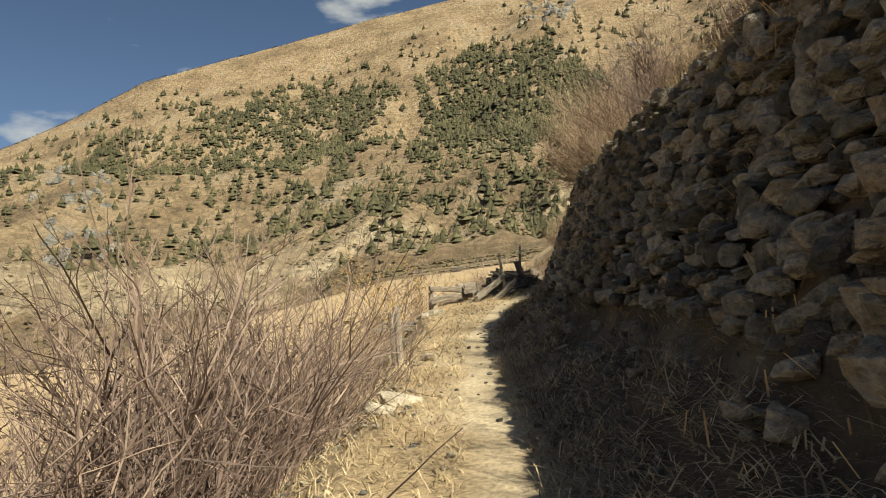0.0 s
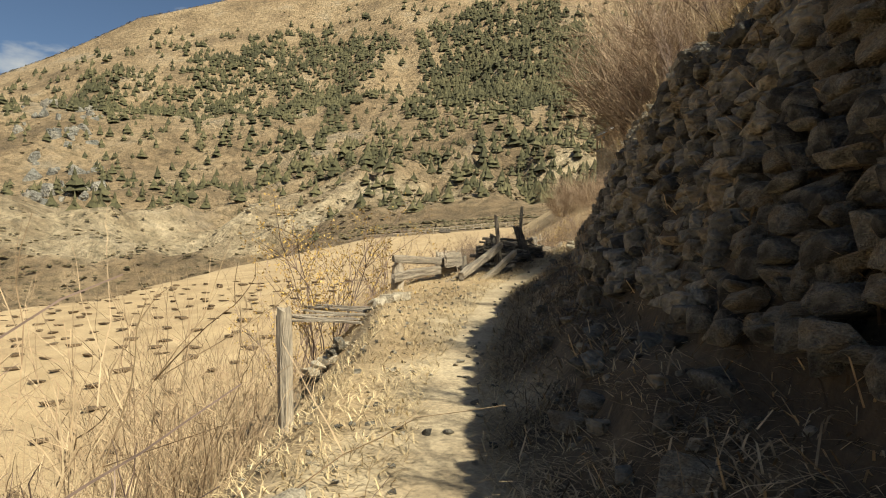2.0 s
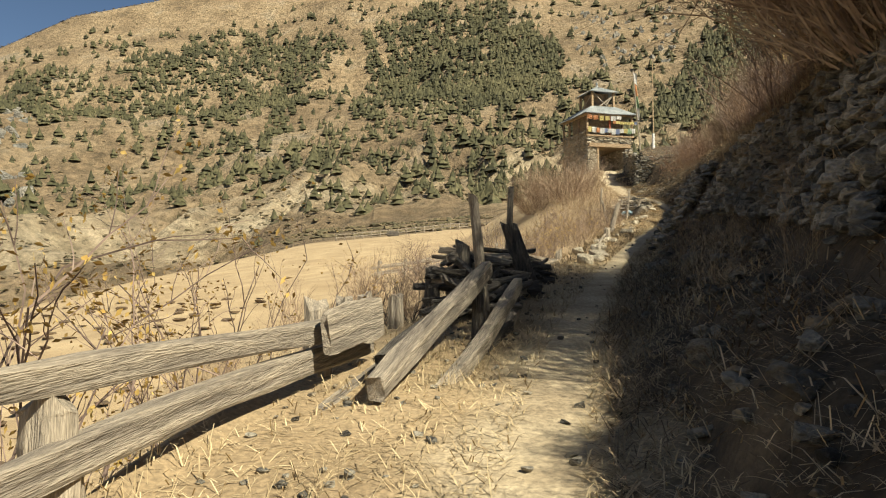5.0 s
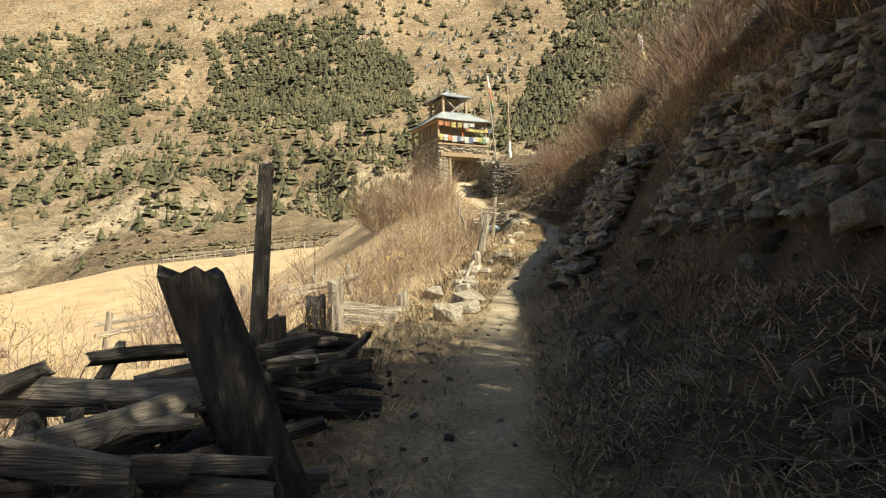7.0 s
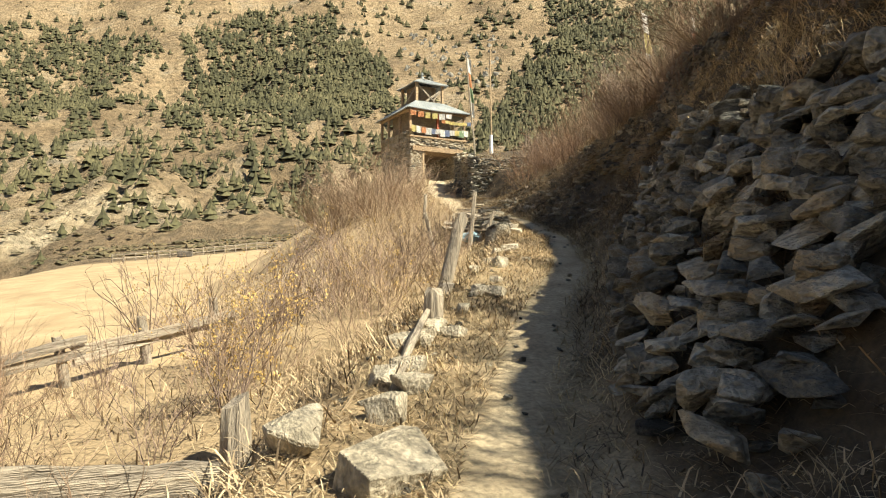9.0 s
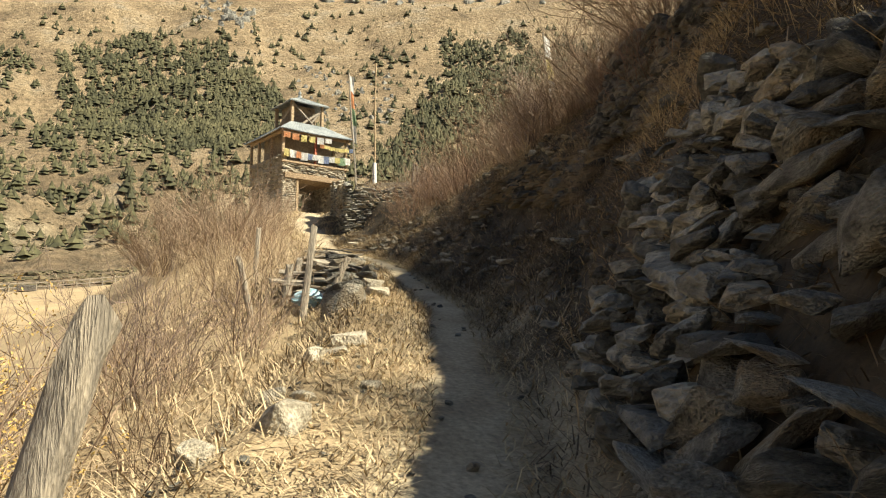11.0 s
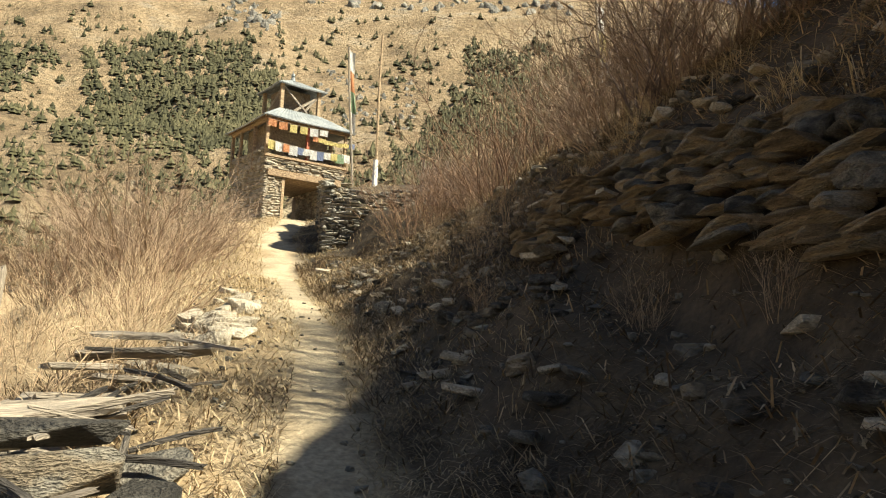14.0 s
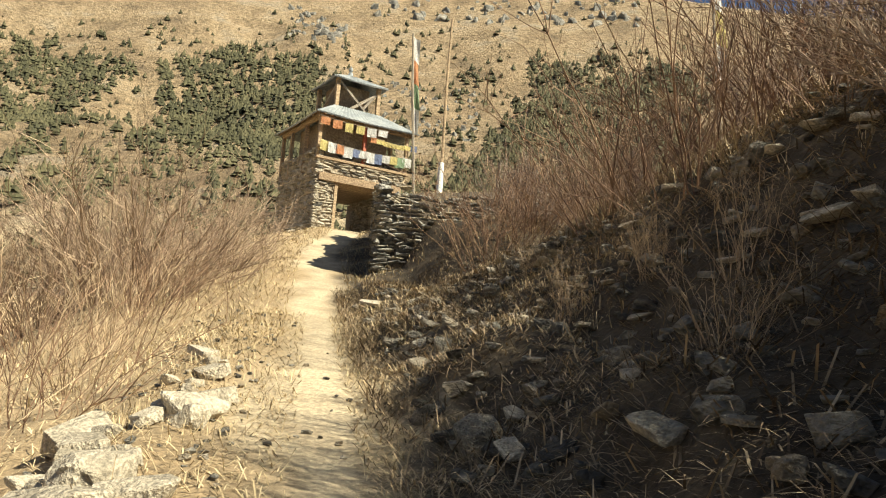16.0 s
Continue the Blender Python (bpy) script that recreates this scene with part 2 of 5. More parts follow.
TOP_D = np.array([1.75, 1.65, 1.65, 1.75, 2.2, 2.2, 1.9, 1.4, 1.4, 1.68, 2.1, 2.2, 2.5, 3.2, 1.9, 2.0, 1.85, 2.1, 4.6, 7.0, 7.0])
TOP_Z = np.array([2.3, 2.25, 2.15, 2.05, 2.15, 2.15, 1.95, 1.65, 1.75, 1.83, 1.95, 1.85, 1.7, 1.35, 1.2, 1.5, 1.6, 1.5, 1.2, 0.8, 0.5])
RISE = np.array([0.8, 0.85, 1.05, 1.1, 1.15, 1.35, 1.05, 1.15, 1.5, 1.45, 1.35, 0.85, 0.65, 0.35, 0.25, 0.15, 0.10, 0.15, 0.2, 0.2, 0.2])
# the far mountain: bearing, skyline
SKY_B = np.radians([-180, -90, -60, -45, -32.2, -28.7, -23, -16.8, -10, -5.4, 0.3, 8, 14.5, 25, 36, 45, 60, 90, 180])
SKY_E = np.radians([14, 8, 6, 7, 12.4, 14.3, 17.8, 19.8, 21.7, 22.9, 24.0, 25.2, 26.2, 26.9, 26.9, 25, 22, 18, 14])
EDGE_B = np.radians([-180, -60, -30.6, -22.5, -13.6, -6.1, 5.8, 20, 40, 90, 180])
EDGE_E = np.radians([-3, -6, -4.9, -2.4, 0.2, 2.1, 3.1, 4.5, 6, 6, 0])
EDGE_R = np.array([60, 45, 48, 62, 84, 105, 125, 130, 130, 100, 80])
SCARP_E = np.radians([2, 2, 4.6, 4.4, 4.6, 6.2, 8.0, 10, 12, 10, 4])
EYE = np.array([1.0, 12.0, 2.2])
SCARP_R, RIDGE_R = 360.0, 1000.0


def line_at(y):
    return np.interp(y, LINE_Y, LINE_X), np.interp(y, LINE_Y, LINE_Z)


def aside(x, y):
    """Distance from the trodden line, positive on the upper side."""
    lean = (np.interp(np.asarray(y) + 1.5, LINE_Y, LINE_X) - np.interp(np.asarray(y) - 1.5, LINE_Y, LINE_X)) / 3
    return (x - np.interp(y, LINE_Y, LINE_X)) / np.sqrt(1 + lean**2)


def place(y, d):
    lean = (np.interp(y + 1.5, LINE_Y, LINE_X) - np.interp(y - 1.5, LINE_Y, LINE_X)) / 3
    return float(np.interp(y, LINE_Y, LINE_X) + d * math.sqrt(1 + lean**2))


def mountain(b, r):
    """Height of the far slopes by bearing and distance."""
    edge, sc, top = np.interp(b, EDGE_B, EDGE_E), np.interp(b, EDGE_B, SCARP_E), np.interp(b, SKY_B, SKY_E)
    r1 = np.interp(b, EDGE_B, EDGE_R)
    dip = radians(1.8) * smooth(radians(-7), radians(-14), b) - radians(0.9) * smooth(radians(-12), radians(-5), b)
    e = np.where(r < 200, edge - dip * smooth(r1 * 0.9, 180, r), edge - dip + (sc - edge + dip) * smooth(200, SCARP_R, r) ** 0.8)
    e = np.where(r > SCARP_R, sc + (top - sc) * np.clip((r - SCARP_R) / (RIDGE_R - SCARP_R), 0, 1) ** 0.9, e)
    e = np.where(r > RIDGE_R, top - (r - RIDGE_R) / 1500 * radians(8), e)
    return EYE[2] + r * np.tan(e)


def land(x, y):
    x, y = np.asarray(x, float), np.asarray(y, float)
    d, zc = aside(x, y), np.interp(y, LINE_Y, LINE_Z)
    fd, fz, td, tz, rise = (np.interp(y, BANK_Y, k) for k in (FOOT_D, FOOT_Z, TOP_D, TOP_Z, RISE))
    up = fz * smooth(0.25, 1, np.clip((d - 0.25) / (fd - 0.25), 0, 1) * 0.75 + 0.25)
    up = np.where(d > fd, fz + (tz - fz) * np.clip((d - fd) / (td - fd), 0, 1), up)
    up = np.where(d > td, tz + rise * np.minimum(d - td, 4.5) + 0.12 * np.clip(d - td - 4.5, 0, 40), up)
    field = 0.0 + 0.075 * (np.clip(y, -20, 160) - 26) + 0.1 * (np.clip(x, -70, 10) + 3)
    shoulder = np.interp(y, [-5, 8, 10.5, 12, 14.2, 19, 22, 26, 34, 44], [0.75, 0.75, 0.85, 1.05, 1.55, 1.7, 1.2, 0.9, 0.8, 0.9])
    gentle = np.interp(y, [7, 10, 13, 20, 24, 32, 36, 44, 56], [0.7, 1.1, 1.2, 0.6, 0.18, 0.18, 0.40, 0.35, 0.3])
    width = np.interp(y, [10, 20, 24, 32, 36, 44], [0.8, 0.8, 4.5, 4.5, 2.2, 2.5])
    steep = np.interp(y, [7, 10, 14, 20, 24, 32, 44], [1.1, 1.5, 1.5, 0.9, 0.6, 0.6, 0.65])
    step = np.interp(y, [14, 20, 24, 32, 36, 44], [0.0, 0.0, 0.3, 0.3, 0.1, 0.0])
    out = -d - shoulder
    down = zc - step * smooth(0, 0.6, out) - gentle * np.clip(out, 0, width) - steep * np.clip(out - width, 0, None)
    left = np.where(out > 0, np.maximum(np.minimum(field, zc), down), zc)
    near = np.where(d > 0, zc + up, left)
    rough = 0.05 * fbm(x * 1.3, y * 1.3, 4, 3) * (np.abs(d) > 0.45) + 0.02 * fbm(x * 3, y * 3, 3, 9)
    rough = rough + np.where(d > 0.6, 0.22 * fbm(x * 0.9, y * 0.9, 3, 5), 0) + np.where(d < -1.5, 0.2 * fbm(x * 0.3, y * 0.3, 3, 6), 0)
    near = near + rough
    b, r = np.arctan2(x - EYE[0], y - EYE[1]), np.hypot(x - EYE[0], y - EYE[1])
    far = mountain(b, r) + np.clip(r - 250, 0, 300) / 300 * smooth(1020, 800, r) * (34 * fbm(x / 130, y / 130, 6, 20) + 12 * np.abs(fbm(x / 40, y / 60, 4, 30)))
    far = far + np.clip((r - 190) / 100, 0, 1) * np.clip(1 - (r - SCARP_R) / 60, 0, 1) * 16 * fbm(x / 20, y / 26, 5, 41)
    k = smooth(0.72, 1.02, r / np.interp(b, EDGE_B, EDGE_R))
    return near * (1 - k) + far * k


def ground_z(x, y):
    return float(land(np.array([x]), np.array([y]))[0])


def steps(*runs):
    out = []
    for a, b, s in runs:
        out.extend(np.arange(a, b, s).tolist())
    return np.array(out)


def mesh_object(name, verts, faces, material, parent=None, smooth_faces=False):
    me = bpy.data.meshes.new(name)
    me.from_pydata(verts, [], faces)
    me.materials.append(material)
    if smooth_faces:
        me.polygons.foreach_set("use_smooth", [True] * len(me.polygons))
    ob = new(name, me)
    if parent:
        ob.parent = parent
    return ob


gy = np.concatenate([steps((-300, -60, 40), (-60, -6, 6), (-6, 44, 0.22), (44, 66, 0.3), (66, 76, 0.7), (76, 200, 4), (200, 420, 7), (420, 1150, 12), (1150, 2600, 120)), [2700]])
ge = np.concatenate([-np.geomspace(1900, 8, 95), np.arange(-8, -2.5, 0.35), np.arange(-2.5, 3.4, 0.11), np.arange(3.4, 8, 0.3), np.geomspace(8, 1900, 95)])
yy, ee = np.meshgrid(gy, ge, indexing="ij")
xx = np.interp(yy, LINE_Y, LINE_X) + ee
zz = land(xx, yy)
nr, nc = zz.shape
idx = np.arange(nr * nc).reshape(nr, nc)
quads = np.stack([idx[:-1, :-1], idx[:-1, 1:], idx[1:, 1:], idx[1:, :-1]], -1).reshape(-1, 4)
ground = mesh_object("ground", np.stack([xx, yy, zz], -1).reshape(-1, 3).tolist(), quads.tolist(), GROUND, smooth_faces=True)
tagged(ground, "tan dirt trail, straw-strewn banks, tilled field and dry mountainside", "ground", kind="structure")
dd = aside(xx, yy)
bear, rr = np.arctan2(xx - EYE[0], yy - EYE[1]), np.hypot(xx - EYE[0], yy - EYE[1])
trodden = smooth(0.55, 0.20, np.abs(dd + 0.05) + 0.55 * fbm(xx * 1.1, yy * 1.1, 3, 60)) * (rr < 90)
# where the brown soil with painted shade lies, mostly on the upper bank
shaded_bank = (0.25 * smooth(-4.5, -1.2, dd) + 0.75 * smooth(-0.1, 0.5, dd + 0.4 * fbm(xx * 1.5, yy * 1.5, 3, 61))) * (1 - smooth(4, 12, np.abs(dd)) * 0.6)
distant = smooth(0.85, 1.05, rr / np.interp(bear, EDGE_B, EDGE_R))
bare = 0.30 * np.exp(-(((rr - 310 + 60 * fbm(xx / 60, yy / 60, 4, 55)) / 55) ** 2)) - 0.04
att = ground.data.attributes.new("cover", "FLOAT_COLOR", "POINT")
att.data.foreach_set("color", np.stack([trodden, shaded_bank, distant, bare], -1).reshape(-1).astype(np.float32))


# ---- building helpers ----
def part(name, bm, material, parent, label=""):
    me = bpy.data.meshes.new(name)
    bm.to_mesh(me)
    bm.free()
    me.materials.append(material)
    ob = new(name, me)
    ob.parent = parent
    return tagged(ob, label)


def thing(name, label, category, m=None, group="", kind=""):
    ob = new(name)
    ob.empty_display_size = 0.1
    if m is not None:
        ob.matrix_basis = m
    return tagged(ob, label, category, group, kind)


def box(bm, sx, sy, sz, m=None, bevel=0.0, wobble=0.0, rng=None, cuts=0):
    made = bmesh.ops.create_cube(bm, size=1.0, matrix=(m or Matrix()) @ Matrix.Diagonal((sx, sy, sz, 1)))["verts"]
    if bevel:
        edges = list({e for v in made for e in v.link_edges})
        made = bmesh.ops.bevel(bm, geom=edges, offset=bevel, segments=1, affect="EDGES")["verts"]
    if wobble and rng:
        for v in made:
            v.co += Vector((rng.uniform(-1, 1), rng.uniform(-1, 1), rng.uniform(-1, 1))) * wobble
    return bm


def stone_mesh(name, rng, material, flat=0.5, points=15):
    """A broken stone of about one metre: the hull of scattered points in a squarish lump."""
    bm = bmesh.new()
    for _ in range(points):
        v = Vector([rng.uniform(-1, 1) for _ in range(3)])
        big = max(abs(c) for c in v)
        v = v / big * rng.uniform(0.82, 1.0)
        v = Vector((v.x * 0.5, v.y * 0.42, v.z * 0.5 * flat))
        bm.verts.new(v)
    bmesh.ops.convex_hull(bm, input=bm.verts)
    for v in [v for v in bm.verts if not v.link_faces]:
        bm.verts.remove(v)
    bmesh.ops.bevel(bm, geom=list(bm.edges), offset=0.032, segments=1, affect="EDGES", clamp_overlap=True)
    me = bpy.data.meshes.new(name)
    bm.to_mesh(me)
    bm.free()
    me.materials.append(material)
    return me


rng = random.Random(11)
STONES = [stone_mesh("stone", rng, STONE, flat, 17) for flat in (0.35, 0.45, 0.55, 0.5, 0.7, 0.4, 0.6, 0.8, 0.3, 0.5)]
PALES = [stone_mesh("pale_stone", rng, PALE, flat) for flat in (0.35, 0.5, 0.42, 0.55)]
GREYS = [stone_mesh("grey_slab", rng, GREY_SLAB, flat, 17) for flat in (0.35, 0.45, 0.6, 0.5, 0.75, 0.4)]
SLABS = [stone_mesh("brown_slab", rng, BOUNCE_TAN_SLAB, flat) for flat in (0.3, 0.42, 0.36, 0.5)]


def mesh_arrays(me):
    v = np.zeros(len(me.vertices) * 3)
    me.vertices.foreach_get("co", v)
    return v.reshape(-1, 3), [list(p.vertices) for p in me.polygons]


def joined(name, placed, material, parent=None):
    """One mesh out of many placed copies of small meshes."""
    verts, faces, n = [], [], 0
    cache = {}
    for me, m in placed:
        if me.name not in cache:
            cache[me.name] = mesh_arrays(me)
        v, f = cache[me.name]
        a = np.array(m)
        verts.append(v @ a[:3, :3].T + a[:3, 3])
        faces.extend([[i + n for i in p] for p in f])
        n += len(v)
    return mesh_object(name, np.concatenate(verts).tolist() if verts else [], faces, material, parent)


LATE = []


def stone_wall(label, y0, y1, lo, hi, size, rng, near=300, meshes=None, jitter=0.03, tumble=8, group="", foot=None, gap=1.0, squash=1.0, rest_of=STONE_REST):
    """A dry-laid wall along the bank between two shares of its steep face, in rough courses."""
    wall = thing("dry_stone_wall", label, "stone wall", group=group)
    placed = []
    share = lo
    while share < hi:
        y = y0 + rng.uniform(0, size)
        while y < y1:
            fd, fz, td, tz = (float(np.interp(y, BANK_Y, k)) for k in (FOOT_D, FOOT_Z, TOP_D, TOP_Z))
            if foot:
                fd, fz, td, tz = foot
            length = size * rng.choice((0.55, 0.7, 0.85, 1.0, 1.0, 1.3, 1.9)) * rng.uniform(0.8, 1.2)
            high = size * 0.52 * squash * rng.choice((0.7, 0.9, 1.0, 1.1, 1.5)) * rng.uniform(0.85, 1.15)
            u = share + rng.uniform(-0.02, 0.02)
            bulge = 0.10 * value_noise(np.array([y * 0.8]), np.array([share * 3]), 77)[0]
            d = fd + (td - fd) * u - 0.05 + bulge + rng.uniform(-jitter, jitter)
            d = max(d, 0.52)
            _, zc = line_at(y)
            z = zc + fz + (tz - fz) * u
            lean = math.degrees(math.atan((np.interp(y + 1, LINE_Y, LINE_X) - np.interp(y - 1, LINE_Y, LINE_X)) / 2))
            m = pose(place(y, d), y, z, rng.uniform(-tumble, tumble), rng.uniform(-tumble, tumble) + 6, 90 - lean + rng.uniform(-12, 12))
            m = m @ Matrix.Diagonal((length, size * rng.uniform(0.9, 1.3), high / 0.5, 1))
            placed.append((rng.choice(meshes or STONES), m))
            y += length * rng.uniform(0.86, 1.0) * gap
        tall = max(0.5, float(np.interp((y0 + y1) / 2, BANK_Y, TOP_Z) - np.interp((y0 + y1) / 2, BANK_Y, FOOT_Z)))
        if foot:
            tall = max(0.3, foot[3] - foot[1])
        share += size * 0.46 * squash / tall
    LATE.append((wall, placed, near, rest_of))
    return wall


def lay_stones():
    for wall, placed, near, rest_of in LATE:
        mid = sum(m.translation.y for _, m in placed) / len(placed)
        order = sorted(range(len(placed)), key=lambda k: abs(placed[k][1].translation.y - mid))
        for k in order[:near]:
            me, m = placed[k]
            ob = new("stone", me)
            ob.parent = wall
            ob.matrix_basis = m
        if order[near:]:
            rest = joined("stones", [placed[k] for k in order[near:]], rest_of, wall)
            tagged(rest, kind="stuff")


rng = random.Random(21)
stone_wall("dry-laid wall of grey and rusty field stones", -1.0, 14.2, 0.16, 1.04, 0.165, rng, tumble=11, jitter=0.05)
stone_wall("dry-laid wall of flat grey slabs set back on the bank", 16.5, 24.5, 0.22, 1.0, 0.185, rng, meshes=GREYS, tumble=9, squash=0.75, jitter=0.05, rest_of=GREY_SLAB_REST)
stone_wall("collapsed wall of tumbled grey slabs beside the trail", 25.7, 31.0, 0.0, 1.0, 0.20, rng, meshes=GREYS, tumble=26, jitter=0.10, squash=0.62, rest_of=GREY_SLAB_REST)
stone_wall("coursed wall of brown flat slabs high on the bank", 34.3, 37.2, 0.34, 0.92, 0.24, rng, meshes=SLABS * 3 + STONES, tumble=4, squash=0.55, jitter=0.04)
stone_wall("tumbled end of the brown slab wall", 37.6, 38.5, 0.15, 0.7, 0.22, rng, meshes=SLABS + STONES[:2], tumble=10, squash=0.6)


def terrace_wall(label, corners, tops, size, rng, squash=0.6):
    """A free dry-laid wall along a broken line, its foot on the land and its crest uneven."""
    wall = thing("dry_stone_wall", label, "stone wall")
    placed = []
    for (x0, y0), (x1, y1), top0, top1 in zip(corners, corners[1:], tops, tops[1:]):
        run, turn = math.hypot(x1 - x0, y1 - y0), math.degrees(math.atan2(y1 - y0, x1 - x0))
        z = min(ground_z(x0, y0), ground_z(x1, y1)) - 0.2
        while z < max(top0, top1) + 0.2:
            u = rng.uniform(0, size)
            while u < run:
                length = size * rng.choice((0.6, 0.9, 1.2, 1.7)) * rng.uniform(0.8, 1.2)
                x, y = x0 + (x1 - x0) * u / run, y0 + (y1 - y0) * u / run
                crest = top0 + (top1 - top0) * u / run + 0.14 * math.sin(u * 2.1) + rng.uniform(-0.12, 0.05)
                if z < crest and z > ground_z(x, y) - 0.25:
                    m = pose(x + rng.uniform(-0.05, 0.05), y + rng.uniform(-0.05, 0.05), z, rng.uniform(-8, 8), rng.uniform(-8, 8), turn + rng.uniform(-14, 14))
                    placed.append((rng.choice(STONES[:4] + SLABS + PALES * 3), m @ Matrix.Diagonal((length, size * 1.3, size * squash * rng.uniform(0.8, 1.3), 1))))
                u += length * 0.92
            z += size * squash * 0.46
    LATE.append((wall, placed, 300, GREY_SLAB_REST))
    return wall


terrace_wall("dry-laid terrace wall of pale slabs before the gate tower", [(15.75, 56.4), (15.2, 54.0), (14.0, 49.6), (14.9, 49.2), (16.2, 48.9), (17.6, 48.4)], (9.6, 9.15, 8.2, 8.1, 8.25, 8.4), 0.25, rng)
terrace_wall("low tumbled wall of pale slabs edging the trail", [(12.15, 54.6), (13.1, 57.4), (14.0, 60.2), (14.6, 61.2)], (7.35, 7.95, 8.75, 8.9), 0.28, rng)
stone_wall("broken dry-laid wall topping the upper bank", 32.3, 34.8, 0.0, 1.0, 0.22, rng, tumble=8, foot=(2.05, 1.9, 2.5, 3.2), squash=0.8)


# ---- the far slopes' trees ----
def inside(px, py, poly):
    hit = np.zeros(px.shape, bool)
    n = len(poly)
    for k in range(n):
        (x1, y1), (x2, y2) = poly[k], poly[(k + 1) % n]
        cross = ((y1 > py) != (y2 > py)) & (px < (x2 - x1) * (py - y1) / (y2 - y1 + 1e-12) + x1)
        hit ^= cross
    return hit


RIGHT_WOOD = [(-0.6, 18.3), (4, 19.4), (8.0, 19.8), (11.5, 17.8), (14.7, 15.4), (13.8, 11.9), (6.6, 12.2), (2.5, 12.6), (-0.9, 14.2)]
LEFT_WOOD = [(-33, 10), (-31, 11.8), (-22.3, 16.9), (-12.5, 18.6), (-4.5, 18.4), (-2.6, 17.4), (-3.6, 14.2), (-9.0, 8.2), (-10.6, 8.6), (-8.4, 11.5), (-13, 11.0), (-20, 11.2), (-33, 7.0)]
SPUR_WOOD = [(27.6, 22.5), (26.6, 18.0), (24.8, 16.0), (22.4, 12.6), (20, 10.5), (30, 9), (40, 12), (40, 21)]
SWATH = [(-0.6, 18.6), (-2.4, 18.3), (-4.2, 13.6), (-9.2, 8.0), (-6.6, 8.0), (-1.3, 14.4)]


def wood_density(b, e):
    b, e = b + 2.4 * fbm(b * 0.8, e * 0.8, 3, 95), e + 2.2 * fbm(b * 0.8, e * 0.8, 3, 96)
    d = 0.035 + 0.055 * smooth(14, 9, e) * smooth(-35, -10, b)
    patch = fbm(b * 0.35, e * 0.7, 4, 90)
    d = d + np.where(patch > 0.12, 0.08, 0)
    d = np.where((b > -3) & (b < 17) & (e > 8) & (e < 13.5), 0.10 + 0.16 * smooth(9, 13, e), d)
    d = np.where(inside(b, e, LEFT_WOOD), 0.50 + 1.0 * patch, d)
    d = np.where(inside(b, e, RIGHT_WOOD), 1.0, d)
    d = np.where(inside(b, e, SPUR_WOOD), 0.9, d)
    d = np.where(inside(b, e, SWATH), 0.04, d)
    top = np.degrees(np.interp(np.radians(b), SKY_B, SKY_E))
    return np.where(e > top - 3.2, d * 0.22 * smooth(top, top - 3.2, e), d)


def slope_plants(count, seed, low, high, dense_only):
    gen = np.random.default_rng(seed)
    b, e = gen.uniform(-40, 42, count), gen.uniform(low, high, count)
    keep = gen.uniform(0, 1, count) < (0.16 + 0.5 * np.clip(fbm(b * 0.5, e, 4, 70), 0, 1) + 0.18 * smooth(16, 8, e) if dense_only else wood_density(b, e))
    b, e = np.radians(b[keep]), np.radians(e[keep])
    sc, top = np.interp(b, EDGE_B, SCARP_E), np.interp(b, SKY_B, SKY_E)
    u = (e - sc) / (top - sc)
    r = np.where(u > 0, SCARP_R + np.clip(u, 0, 1) ** (1 / 0.9) * (RIDGE_R - SCARP_R), 300 + gen.uniform(-60, 60, b.shape))
    x, y = EYE[0] + r * np.sin(b), EYE[1] + r * np.cos(b)
    return x, y, land(x, y), r, gen


def conifers(name, x, y, z, tall, gen, material, tiers=3, sides=6):
    """Many small ragged conifers in one mesh: a stub of trunk and drooping tiers of boughs."""
    verts, faces = [], []
    for cx, cy, cz, h in zip(x, y, z, tall):
        w = h * gen.uniform(0.36, 0.58)
        turn = gen.uniform(0, 6.28)
        tilt = gen.normal(0, 0.04, 2)
        for k in range(tiers):
            base, tip = h * (0.05 + 0.26 * k), h * (0.58 + 0.21 * k)
            rad = w * (1 - 0.10 * k - 0.10 * k * k)
            n = len(verts)
            for s in range(sides):
                a = turn + k + 6.283 * s / sides
                q = rad * gen.uniform(0.55, 1.2)
                verts.append((cx + q * math.cos(a) + tilt[0] * base, cy + q * math.sin(a) + tilt[1] * base, cz + base + gen.uniform(-0.08, 0.08) * h))
            verts.append((cx + tilt[0] * tip, cy + tilt[1] * tip, cz + tip))
            for s in range(sides):
                faces.append((n + s, n + (s + 1) % sides, n + sides))
    return mesh_object(name, verts, faces, material)


x, y, z, r, gen = slope_plants(52000, 5, 5, 27, False)
tall = gen.uniform(3.4, 8.0, x.shape) * (0.80 + 0.4 * (r / 900))
tagged(conifers("pine_woods", x, y, z - 0.4, tall, gen, PINE), "dark green pine woods scattered over the dry mountainside", "woods", kind="stuff")


gen = np.random.default_rng(51)
b, r = np.radians(gen.uniform(-30, 16, 60)), gen.uniform(330, 430, 60)
x, y = EYE[0] + r * np.sin(b), EYE[1] + r * np.cos(b)
tagged(conifers("lower_pines", x, y, land(x, y) - 0.5, gen.uniform(7.0, 11.0, 60), gen, PINE, 4, 9), "taller dark pines standing singly on the lower slope", "pines", kind="stuff")


